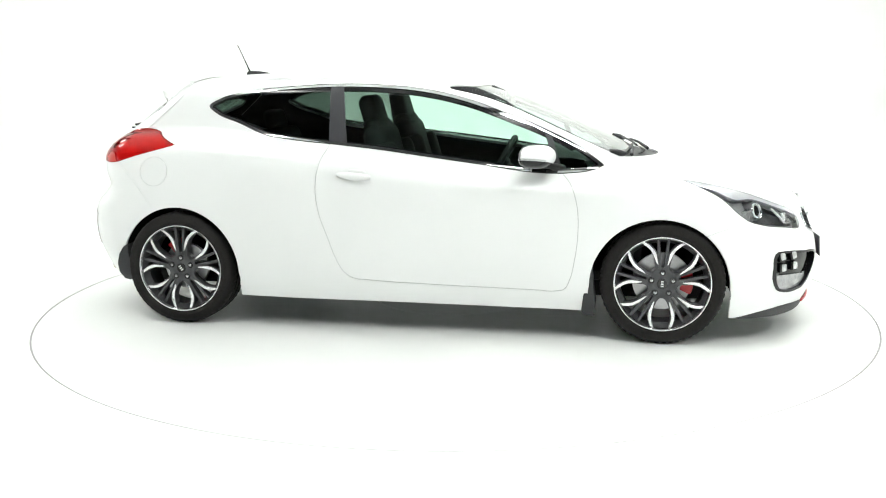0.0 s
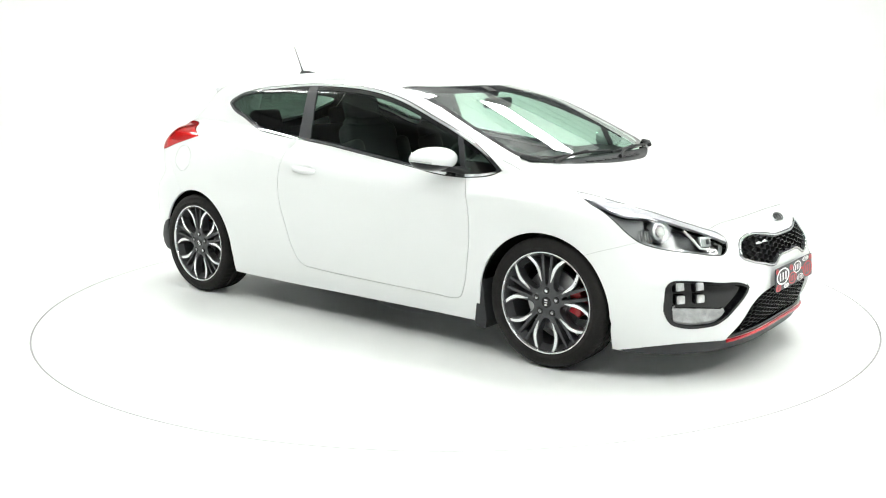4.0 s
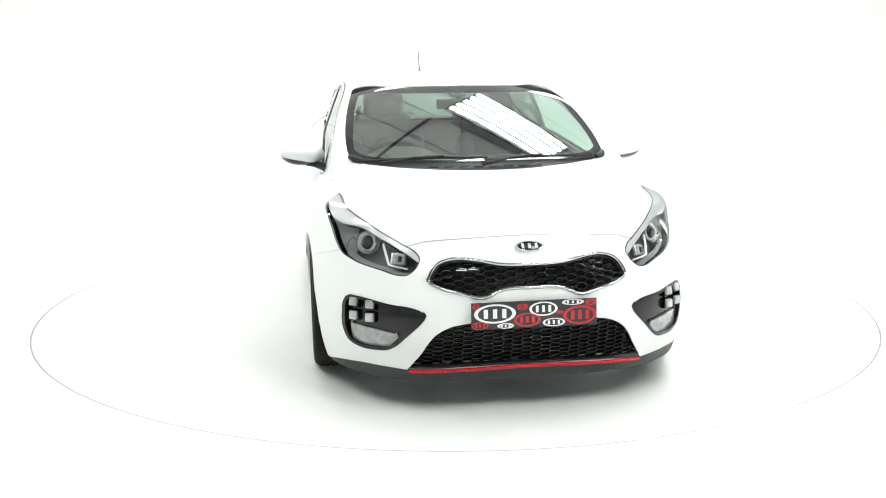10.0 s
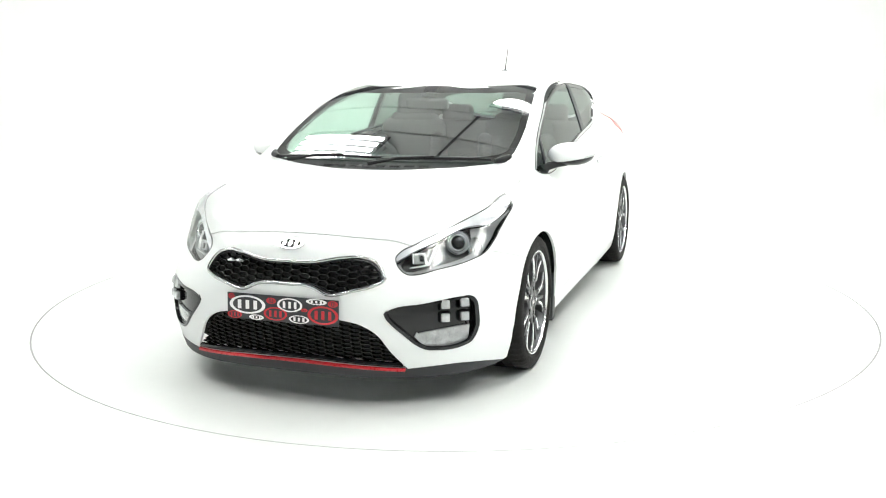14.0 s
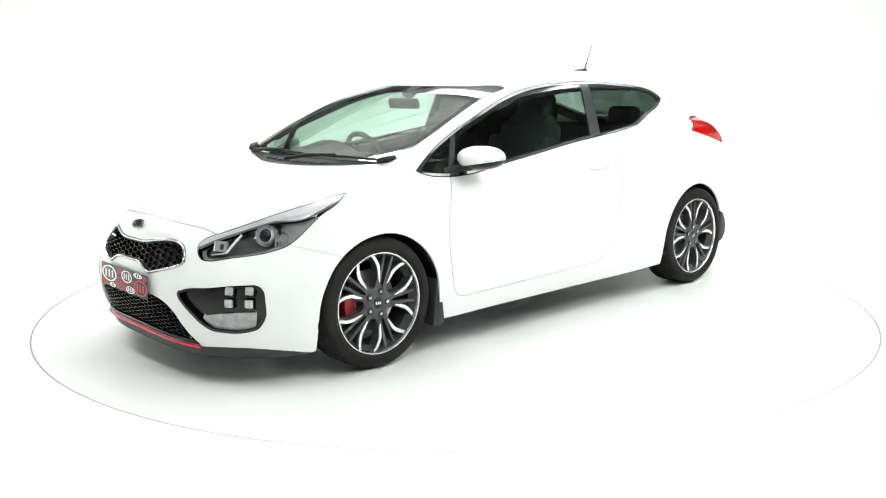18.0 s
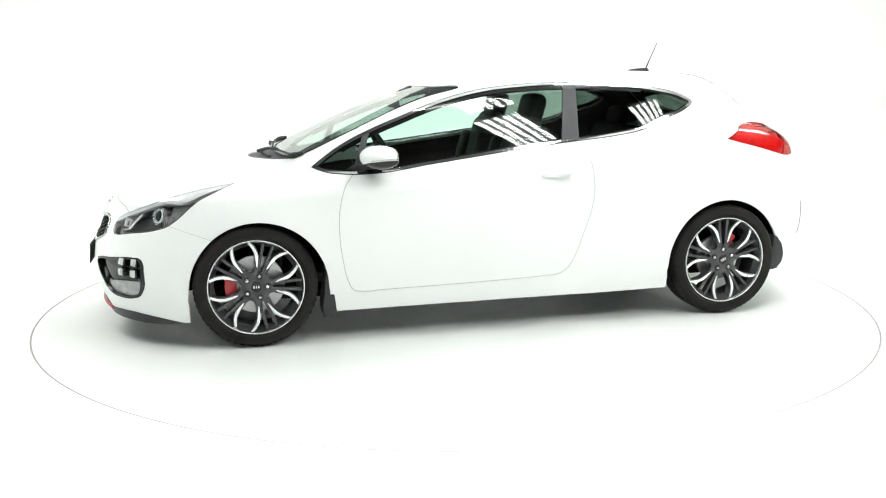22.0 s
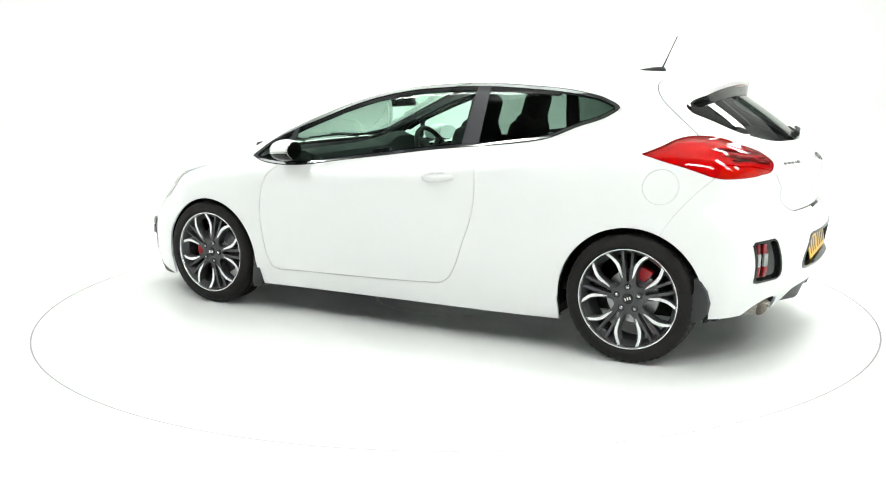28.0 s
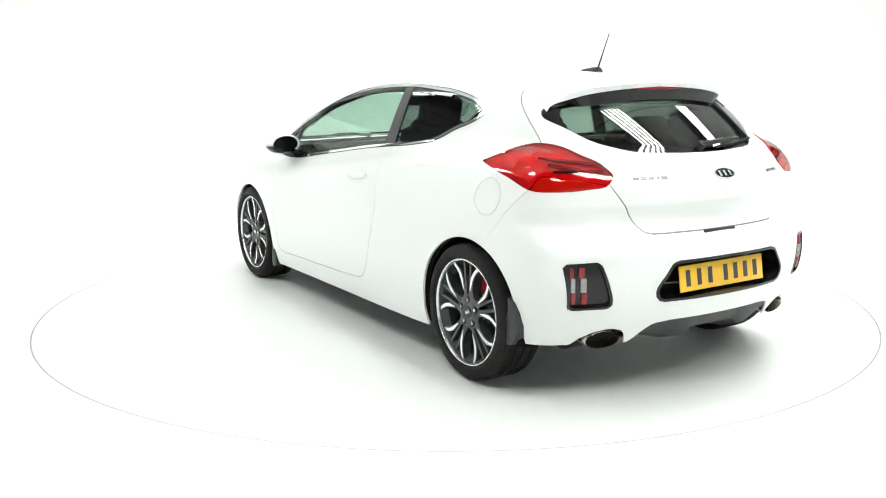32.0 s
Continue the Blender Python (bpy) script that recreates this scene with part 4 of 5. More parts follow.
# mud flaps
for side in (1, -1):
    for y1, out in ((.872, [(.966, .385), (.944, .355), (.93, .28), (.921, .2), (.917, .163), (.935, .142), (.985, .138), (.99, .19), (.978, .27), (.975, .33)]),
                    (.862, [(-1.638, .45), (-1.668, .435), (-1.698, .39), (-1.711, .335), (-1.702, .285), (-1.672, .248), (-1.64, .24), (-1.612, .258), (-1.62, .33), (-1.64, .39)])):
        bm = prism([(x, z) for x, z in out], .18, pose(0, y1 if side > 0 else -y1 + .18, 0, 90, 0, 0))
        part("mud_flap", bm, GREY_PLASTIC, car, "dark plastic mud flap", bevel=.004)

# underbody, diffuser and exhaust
bm = box(-.05, 0, .235, 3.3, 1.2, .11)
part("underbody", bm, UNDER, car, "black underbody", bevel=.03)
for side in (1, -1):
    part("sill_underside", box(-.02, side * .7, .21, 1.86, .3, .06), UNDER, car, bevel=.015)
def diffuser_rows():
    rows = []
    for y in (-.42, -.4, -.375, -.34, -.27, -.235, -.22, -.165, -.15, -.13, -.1, 0, .1, .13, .15, .165, .22, .235, .27, .34, .375, .4, .42):
        low = float(np.interp(abs(y), (0, .135, .165, .22, .36, .4, .42), (.293, .293, .262, .262, .296, .3, .275)))
        top = float(np.interp(abs(y), (0, .27, .34, .37, .4, .42), (.353, .352, .346, .337, .306, .278)))
        rear = skin_x(y if abs(y) > 1e-3 else 1e-3, top, False) + .006
        rows.append((y, [(rear + .05, top + .01), (rear, top), (rear + .008, top - .012), (rear + .035, low), (rear + .12, low - .03), (-1.7, low - .05), (-1.68, .3)]))
    return rows


bm = bmesh.new()
grid = [[bm.verts.new((x, y, z)) for x, z in prof] for y, prof in diffuser_rows()]
for a, b in zip(grid, grid[1:]):
    for k in range(len(a) - 1):
        bm.faces.new((a[k], a[k + 1], b[k + 1], b[k]))
part("diffuser", bm, GREY_PLASTIC, car, "dark grey rear diffuser with two ribs")
for side in (1, -1):
    bm = lathe([(.030, -.13), (.0335, -.01), (.0355, .0), (.038, -.003), (.039, -.02), (.039, -.22)], 48, "x")
    bmesh.ops.transform(bm, matrix=pose(-1.893, side * .548, .274, 0, 0, 180 + side * -10) @ pose(0, 0, 0, 0, 5, 0) @ Matrix.Diagonal((1, 2.4, 1, 1)), verts=bm.verts)
    pipe = part("exhaust_tip", bm, EXHAUST_STEEL, car, "polished oval exhaust tip")
    bm = lathe([(.0005, -.07), (.034, -.07)], 30, "x")
    bmesh.ops.transform(bm, matrix=pose(-1.893, side * .548, .274, 0, 0, 180 + side * -10) @ pose(0, 0, 0, 0, 5, 0) @ Matrix.Diagonal((1, 2.4, 1, 1)), verts=bm.verts)
    part("exhaust_inside", bm, UNDER, pipe)


# ---- nose ----
def honeycomb(poly, margin, cell_w, cell_h, sink, depth, bar):
    """Struts of a honeycomb of wide cells over an outline, set behind the skin."""
    y0, y1, z0, z1 = -poly[:, 0].max(), poly[:, 0].max(), poly[:, 1].min(), poly[:, 1].max()
    edges = set()
    def key(y, z):
        return (round(y, 4), round(z, 4))
    for j in range(int((z1 - z0) / (cell_h * .5)) + 3):
        for i in range(int((y1 - y0) / (cell_w * 1.44)) + 3):
            cyy = y0 + i * cell_w * 1.44 + (j % 2) * cell_w * .72
            czz = z0 + j * cell_h * .5
            pts = [(cyy + cell_w * dy, czz + cell_h * dz) for dy, dz in ((-.5, 0), (-.22, .5), (.22, .5), (.5, 0), (.22, -.5), (-.22, -.5))]
            for a, b in zip(pts, pts[1:] + pts[:1]):
                edges.add(tuple(sorted((key(*a), key(*b)))))
    e = np.array(sorted(edges))
    mid = e.mean(1)
    keep = outside(np.abs(mid[:, 0]), mid[:, 1], poly) < -margin
    e = e[keep]
    verts, faces = [], []
    flat = e.reshape(-1, 2)
    xs = meet(np.stack([np.full(len(flat), 2.6), flat[:, 0], flat[:, 1]], 1), np.tile((-1., 0, 0), (len(flat), 1)), 1.5)[:, 0].reshape(-1, 2)
    for (a, b), (xa, xb) in zip(e, xs):
        d = Vector((0, b[0] - a[0], b[1] - a[1])).normalized()
        n = Vector((0, -d.z, d.y)) * bar / 2
        i = len(verts)
        for p, x0 in ((a, xa), (b, xb)):
            c = Vector((x0 - sink, p[0], p[1]))
            verts += [c + n * .5, c - n * .5, c - n - Vector((depth, 0, 0)), c + n - Vector((depth, 0, 0))]
        faces += [(i, i + 4, i + 5, i + 1), (i + 1, i + 5, i + 6, i + 2), (i + 3, i + 7, i + 4, i), (i, i + 1, i + 2, i + 3), (i + 4, i + 7, i + 6, i + 5)]
    me = mesh_of("honeycomb", verts, faces)
    me.polygons.foreach_set("use_smooth", [False] * len(me.polygons))
    return me


# the rounded chrome bead round the grille, one closed loop
half = np.array([q for q in GRILLE if q[0] >= -1e-6])[::3]
along = np.gradient(half, axis=0)
along /= np.linalg.norm(along, axis=1)[:, None]
half = half + np.stack([along[:, 1], -along[:, 0]], 1) * .0065
loop = []
for sgn, order in ((1, half), (-1, half[::-1])):
    for y, z in order:
        loop.append((skin_x(max(y, 1e-3), z) + .001, sgn * max(y, 0), z))
loop = [p for i, p in enumerate(loop) if i == 0 or math.dist(p, loop[i - 1]) > .004]
bm = bmesh.new()
rings = []
for i, p in enumerate(loop):
    d = (Vector(loop[(i + 1) % len(loop)]) - Vector(loop[i - 1])).normalized()
    a = Vector((1, 0, 0)) - d * d.x
    a.normalize()
    b = a.cross(d)
    rings.append([bm.verts.new(Vector(p) + .0072 * (.75 * a * math.cos(w) + .95 * b * math.sin(w))) for w in np.linspace(0, 2 * math.pi, 12, endpoint=False)])
for i in range(len(rings)):
    p, q = rings[i], rings[(i + 1) % len(rings)]
    for k in range(12):
        bm.faces.new((p[k], p[(k + 1) % 12], q[(k + 1) % 12], q[k]))
bmesh.ops.recalc_face_normals(bm, faces=bm.faces)
part("grille_surround", bm, GRILLE_CHROME, car, "chrome grille surround")
tagged(put("grille_honeycomb", honeycomb(GRILLE, .012, .0585, .0245, .006, .018, .0045), BLACK_GLOSS, car, "gloss black honeycomb grille"), kind="stuff")
tagged(put("intake_honeycomb", honeycomb(MOUTH, .012, .0565, .0185, .018, .02, .0032), BLACK_GLOSS, car, "gloss black honeycomb of the lower intake"), kind="stuff")


def along_nose(y_from, y_to, z_of, n, radius, sink, flat=1., name="bar", mat=None, label=""):
    pts = []
    for y in np.linspace(y_from, y_to, n):
        z = z_of(y)
        pts.append((skin_x(y if abs(y) > 1e-4 else 2e-4, z) - sink, y, z))
    return part(name, tube(pts, radius, 8, flat=flat), mat, car, label)


def lip_line(y):
    return .199 - .085 * (abs(y) / .5) ** 2 * .22


along_nose(-.497, .497, lambda y: lip_line(y) - .004, 41, .008, -.004, name="red_strip", mat=RED_PLASTIC, label="red strip along the lower intake")
along_nose(-.487, .487, lambda y: lip_line(y) + .016, 41, .011, .012, name="intake_sill", mat=BLACK_GLOSS, label="gloss black sill of the intake")
# badges as plain shapes
def ellipse(w, h, n=36):
    return [(w / 2 * math.cos(2 * math.pi * i / n), h / 2 * math.sin(2 * math.pi * i / n)) for i in range(n)]


def ring_mesh(w, h, t, d, n=36):
    bm = bmesh.new()
    rows = []
    for i in range(n):
        c, s = math.cos(2 * math.pi * i / n), math.sin(2 * math.pi * i / n)
        rows.append([bm.verts.new((r * c * w / 2 if k else r * c * w / 2, s * h / 2 * r, z)) for k, (r, z) in enumerate(((1, 0), (1, d), (1 - 2 * t / h, d), (1 - 2 * t / h, 0)))])
    for i in range(n):
        a, b = rows[i], rows[(i + 1) % n]
        for k in range(3):
            bm.faces.new((a[k], b[k], b[k + 1], a[k + 1]))
    return bm


def placed(bm, m):
    bmesh.ops.transform(bm, matrix=m, verts=bm.verts)
    return bm


def face_on(x, y, z, normal, up=(0, 0, 1)):
    """A frame whose z points along normal, its y near up."""
    n = Vector(normal).normalized()
    r = Vector(up).cross(n).normalized()
    u = n.cross(r)
    return Matrix(((r.x, u.x, n.x, x), (r.y, u.y, n.y, y), (r.z, u.z, n.z, z), (0, 0, 0, 1)))


def badge(m, w, h):
    b = part("badge", prism(ellipse(w, h), .006, m), BLACK_GLOSS, car, "black oval badge with a chrome edge and chrome strokes", bevel=.0015)
    part("badge_edge", placed(ring_mesh(w * 1.03, h * 1.04, .004, .009), m), CHROME, b)
    for k in (-1, 0, 1):
        part("badge_stroke", placed(box(k * w * .24, 0, .007, w * .1, h * .5, .005), m), CHROME, b)


nn = skin_normal(np.array([[2.094, 1e-4, .686]]))[0]
badge(face_on(skin_x(3e-4, .686) + .002, 0, .686, nn), .116, .05)
# small bright mark on the grille, a plain stroke pair
for y0, y1, z0 in ((-.305, -.262, .604), (-.258, -.215, .607)):
    part("grille_mark", tube([(skin_x(y0, z0) + .004, y0, z0), (skin_x((y0 + y1) / 2, z0) + .004, (y0 + y1) / 2, z0 + .004), (skin_x(y1, z0) + .004, y1, z0)], [.003, .007, .003], 8), CHROME, car, "chrome stroke mark")
# front show plate with oval prints
FP = Matrix.Translation((2.192, 0, .429)) @ Matrix(((0, 0, 1, 0), (1, 0, 0, 0), (0, 1, 0, 0), (0, 0, 0, 1))) @ pose(0, 0, 0, -4, 0, 0)
front_plate = part("show_plate", prism([(-.26, -.055), (.26, -.055), (.26, .055), (-.26, .055)], .005, FP), PLATE_GREY, car, "dark show plate printed with white and red ovals", bevel=.001)
for cx0, cy0, w, h, mat in ((-.163, .008, .172, .078, PLATE_WHITE), (.037, .02, .118, .058, PLATE_WHITE), (.16, .042, .094, .034, PLATE_WHITE), (-.12, -.043, .07, .03, PLATE_WHITE),
                            (.08, -.037, .094, .042, PLATE_WHITE), (-.03, -.022, .11, .056, PLATE_RED), (.19, -.012, .14, .076, PLATE_RED), (-.225, -.038, .07, .036, PLATE_RED),
                            (-.05, .032, .045, .026, PLATE_RED), (.235, .038, .045, .026, PLATE_RED), (-.24, .04, .03, .024, PLATE_RED), (.105, .003, .03, .014, PLATE_RED)):
    hh = min(h, 2 * (.054 - abs(cy0)))
    print_ = part("oval_print", placed(ring_mesh(w, hh, max(.0035, hh * .09), .0006), FP @ Matrix.Translation((cx0, cy0, .0052))), mat, front_plate)
    for k in (-1, 0, 1):
        part("print_stroke", placed(box(k * w * .22, 0, .0003, w * .1, hh * .48, .0006), FP @ Matrix.Translation((cx0, cy0, .0052))), mat, print_)
# fog lamp lights
for side in (1, -1):
    for y, z in ((.704, .446), (.643, .446), (.706, .392), (.645, .395)):
        p = np.array([[skin_x(y, z), y, z]])
        n = skin_normal(p)[0] * (1, .55, 1)
        m = face_on(p[0, 0] - .022, side * y, z, (n[0], side * n[1], n[2]))
        led = part("fog_led", placed(box(0, 0, .012, .037, .037, .026), m), LED_CLEAR, car, "square clear lamp cell", bevel=.006)
        part("led_rim", placed(box(0, 0, .003, .046, .046, .02), m), BLACK_GLOSS, led, bevel=.004)
# headlamp insides
for (lamp, tail_lamp), side in zip(LAMPS, (1, -1)):
    def at(bm, x, y, z, yaw, tilt=0, sx=1., sy=1.):
        bmesh.ops.transform(bm, matrix=pose(x, side * y, z, 0, -tilt, side * yaw) @ Matrix.Diagonal((1, sx, sy, 1)), verts=bm.verts)
        return bm
    def spot(y, z, depth):
        p = np.array([[skin_x(y, z), y, z]])
        q = p - skin_normal(p) * depth
        return q[0]
    def inside(p, depth):
        """The nearest place at least depth behind the skin."""
        q = np.array([p], float)
        for _ in range(4):
            d = skin(*q.T)
            q = q - skin_normal(q) * np.maximum(d + depth, 0)[:, None]
        return q[0]
    px, py, pz = inside((1.80, .645, .68), .034)
    part("projector_ring", at(lathe([(.036, -.04), (.047, -.008), (.05, .002), (.048, .006), (.044, .001), (.039, -.02)], 40, "x"), px, py, pz, 32, 16), LAMP_SILVER, lamp, "bright projector ring")
    part("projector_barrel", at(lathe([(.05, .001), (.0505, -.05)], 36, "x"), px, py, pz, 32, 16), LAMP_DARK, lamp, "grey projector barrel")
    part("projector_lens", at(lathe([(.0005, .012), (.015, .01), (.025, .004), (.03, -.006), (.032, -.03)], 32, "x"), px, py, pz, 32, 16), BLACK_GLOSS, lamp, "dark projector lens")
    part("inner_ring", at(lathe([(.0305, -.012), (.0325, .004), (.0355, .003), (.038, -.02)], 36, "x"), px, py, pz, 32, 16), LED_WHITE, lamp)
    bx, by, bz = inside((1.77, .725, .665), .03)
    part("indicator_bowl", at(lathe([(.0005, -.03), (.02, -.026), (.032, -.008), (.036, .006)], 28, "x", ), bx, by, bz, 52, 10, 1.0, 1.3), LAMP_SILVER, lamp, "silver indicator bowl")
    for k in range(5):
        part("indicator_flute", at(tube([(-.006, (k - 2) * .013, -.034), (.002, (k - 2) * .013, 0), (-.006, (k - 2) * .013, .034)], .0045, 6), bx, by, bz, 52, 10), LED_CLEAR, lamp)
    part("indicator_bulb", at(lathe([(.0005, .0), (.007, -.004), (.009, -.02)], 16, "x"), bx, by, bz - .01, 52, 10), AMBER, lamp, "amber bulb")
    mx, my, mz = inside((1.95, .52, .628), .03)
    part("beam_bowl", at(box(0, 0, 0, .03, .062, .05), mx, my, mz, 30, 20), LED_CLEAR, lamp, "silver main beam reflector", bevel=.01)
    part("beam_shade", at(box(.014, .01, -.002, .012, .018, .026), mx, my, mz, 30, 20), LAMP_BLACK, lamp, bevel=.004)
    part("beam_edge", at(box(.012, -.028, 0, .012, .005, .046), mx, my, mz, 30, 20), LED_WHITE, lamp, bevel=.0015)
    guide = [inside(q, .009) for q in ((1.88, .58, .682), (1.92, .571, .64), (1.948, .562, .604), (1.96, .54, .598), (1.985, .489, .59))]
    part("light_guide", tube([(q[0], side * q[1], q[2]) for q in guide], [.006, .006, .006, .004, .0035], 8), LED_WHITE, lamp, "pale light guide")
    # tail lamp insides
    for (z0, z1, mat, r) in ((1.01, .962, LED_RED, .012), (1.035, 1.005, LED_RED, .008), (.985, .985, LAMP_BLACK, .007)):
        pts = []
        for u in np.linspace(.0, 1, 11):
            y = .72 - .19 * u
            z = z0 + (z1 - z0) * u
            pts.append((skin_x(y, z, False) + .009, side * y, z))
        part("tail_lamp_bar", tube(pts, [r * (.4 + .6 * math.sin(math.pi * (.1 + .8 * u))) for u in np.linspace(0, 1, 11)], 8), mat, tail_lamp)


# ---- tail ----
def spoiler_rows():
    rows = []
    for y in np.linspace(-.565, .565, 47):
        s = abs(y) / .565
        drop = s ** 2.6
        top = [(x, skin_z(x, y)) for x in (-1.40, -1.44, -1.47)]
        te = (-1.632 + .09 * s ** 2.4, 1.338 - .04 * s ** 2 - .05 * s ** 8)
        low = (te[0] + .006, te[1] - .018 - .012 * s)
        w2 = min(max((s - .7) / .3, 0), 1)
        gz = 1.262 - .05 * s ** 2
        gz = gz + w2 * w2 * (3 - 2 * w2) * (low[1] - .004 - gz)
        w = min(max((s - .8) / .2, 0), 1) ** 2
        w = w * (3 - 2 * w) if w < 1 else 1
        te = (te[0] + w * (skin_x(y, te[1], False) - .003 - te[0]), te[1])
        low = (low[0] + w * (skin_x(y, low[1], False) - .002 - low[0]), low[1])
        glass = (skin_x(y if abs(y) > 1e-3 else 1e-3, gz, False) + .004, gz)
        x1, z1 = top[-1]
        mid = [(x1 + (te[0] - x1) * u, z1 + (te[1] - z1) * u + .008 * math.sin(math.pi * u)) for u in (.25, .5, .75)]
        rows.append((y, [(x, z + .004) for x, z in top] + mid + [te, low], [low, ((low[0] * 2 + glass[0]) / 3, (low[1] * 2 + glass[1]) / 3 - .004), ((low[0] + glass[0] * 2) / 3, (low[1] + glass[1] * 2) / 3 - .006), glass]))
    return rows


def sheet(rows):
    bm = bmesh.new()
    grid = [[bm.verts.new((x, y, z)) for x, z in prof] for y, prof in rows]
    for a, b in zip(grid, grid[1:]):
        for k in range(len(a) - 1):
            bm.faces.new((a[k], a[k + 1], b[k + 1], b[k]))
    return bm


rows = spoiler_rows()
spoiler = part("spoiler", sheet([(y, a) for y, a, b in rows]), WHITE_PAINT, car, "white roof spoiler with a black underside")
part("spoiler_underside", sheet([(y, b) for y, a, b in rows]), BLACK_GLOSS, spoiler, "gloss black underside")
bm = tube([(-1.618 + .02 * (y / .14) ** 2 * .25, y, 1.312) for y in np.linspace(-.135, .135, 9)], .011, 8)
part("brake_light", bm, LED_RED, spoiler, "red high brake light strip")
# antenna
bm = bmesh.new()
ringv = []
for x0, w, h in ((-1.08, .006, .005), (-1.11, .015, .013), (-1.15, .02, .02), (-1.19, .022, .025), (-1.216, .022, .027), (-1.226, .017, .018)):
    zz = skin_z(x0, 0)
    ringv.append([bm.verts.new((x0, w * math.cos(a), zz - .002 + h * max(0, math.sin(a)))) for a in np.linspace(0, math.pi, 9)])
for a, b in zip(ringv, ringv[1:]):
    for k in range(8):
        bm.faces.new((a[k], a[k + 1], b[k + 1], b[k]))
bm.faces.new(ringv[0])
bm.faces.new(ringv[-1][::-1])
bmesh.ops.recalc_face_normals(bm, faces=bm.faces)
antenna = part("antenna", bm, BLACK_PLASTIC, car, "black roof antenna with a short rod")
part("antenna_rod", tube([(-1.208, 0, 1.4), (-1.212, 0, 1.412), (-1.245, 0, 1.485), (-1.285, 0, 1.572)], [.007, .005, .0032, .0026], 8), BLACK_PLASTIC, antenna)
# rear wiper
def on_rear(y, z, out):
    yy = y if abs(y) > 1e-3 else 1e-3
    p = np.array([[skin_x(yy, z, False), yy, z]])
    return tuple(p[0] + skin_normal(p)[0] * out)
wiper = part("rear_wiper", tube([on_rear(.03, 1.058, .022), on_rear(-.1, 1.066, .026), on_rear(-.25, 1.072, .022)], [.014, .011, .007], 8), BLACK_PLASTIC, car, "black rear wiper at rest")
part("wiper_blade", tube([on_rear(-.06, 1.052, .008), on_rear(-.2, 1.06, .009), on_rear(-.4, 1.072, .01)], .006, 6), RUBBER, wiper)
part("wiper_pivot", tube([on_rear(.03, 1.058, .0), on_rear(.03, 1.058, .032)], .017, 16), BLACK_PLASTIC, wiper)
nr = skin_normal(np.array([[-2.01, 1e-4, .953]]))[0]
badge(face_on(skin_x(3e-4, .953, False) - .002, 0, .953, nr), .122, .056)
# lettering as plain strokes
for y0, w, h in ((.43, .024, .02), (.398, .024, .02), (.366, .024, .02), (.336, .006, .02), (.308, .026, .026)):
    p = np.array([[skin_x(y0, .953, False), y0, .953]])
    part("badge_bar", placed(box(0, 0, .002, w, h * .55, .004), face_on(p[0, 0], y0, .953, skin_normal(p)[0])), LETTER_METAL, car, "chrome lettering bar", bevel=.001)
for y0, w in ((-.352, .05), (-.41, .05)):
    p = np.array([[skin_x(y0, .944, False), y0, .944]])
    part("badge_bar", placed(box(0, 0, .002, w, .014, .004), face_on(p[0, 0], y0, .944, skin_normal(p)[0])), LETTER_METAL, car, "chrome lettering bar", bevel=.001)
part("tailgate_handle", box(-2.018, .015, .714, .03, .19, .014), GREY_PLASTIC, car, "dark tailgate grip", bevel=.004)
p = np.array([[skin_x(1e-3, .872, False), 1e-3, .872]])
part("lock_cover", placed(box(0, 0, .001, .022, .032, .004), face_on(p[0, 0], .004, .872, skin_normal(p)[0])), PLATE_WHITE, car, "white lock cover", bevel=.002)
# parking sensors
for y0, z0 in ((.335, .606), (-.335, .606)):
    p = np.array([[skin_x(y0, z0, False), y0, z0]])
    m = face_on(p[0, 0], y0, z0, skin_normal(p)[0])
    sensor = part("parking_sensor", prism(ellipse(.018, .018, 20), .0015, m), WHITE_PAINT, car, "small round white parking sensor")
    part("sensor_edge", placed(ring_mesh(.021, .021, .0016, .0008, 20), m), GAP, sensor)
# rear plate: yellow, its characters as plain bars
RP = Matrix.Translation((-2.045, .008, .527)) @ Matrix(((0, 0, -1, 0), (-1, 0, 0, 0), (0, 1, 0, 0), (0, 0, 0, 1))) @ pose(0, 0, 0, -9, 0, 0)
rear_plate = part("rear_plate", prism([(-.26, -.0555), (.26, -.0555), (.26, .0555), (-.26, .0555)], .005, RP), PLATE_YELLOW, car, "yellow rear plate with dark character bars", bevel=.001)
for k, x0 in enumerate((-.2, -.133, -.066, .03, .093, .156, .219)):
    part("character_bar", placed(box(x0 - .01, 0, .0055, .026, .07, .0015), RP), PLATE_GREY, rear_plate)
# rear lamps in the bumper pods
for side in (1, -1):
    for y, wide in ((.722, .018), (.684, .025)):
        for z, h, mat in ((.585, .046, LED_RED), (.53, .06, POD_CLEAR), (.4735, .05, LED_RED)):
            yy = y + (z - .53) * .08 * (1 if wide < .02 else 1.4)
            p = np.array([[skin_x(yy, z, False), yy, z]])
            n = skin_normal(p)[0]
            part("pod_light", placed(box(0, 0, -.011, wide, h, .016), face_on(p[0, 0], side * yy, z, (n[0], side * n[1], n[2]))), mat, car,
                 "red bumper lamp" if mat == LED_RED else "clear bumper lamp", bevel=.003)

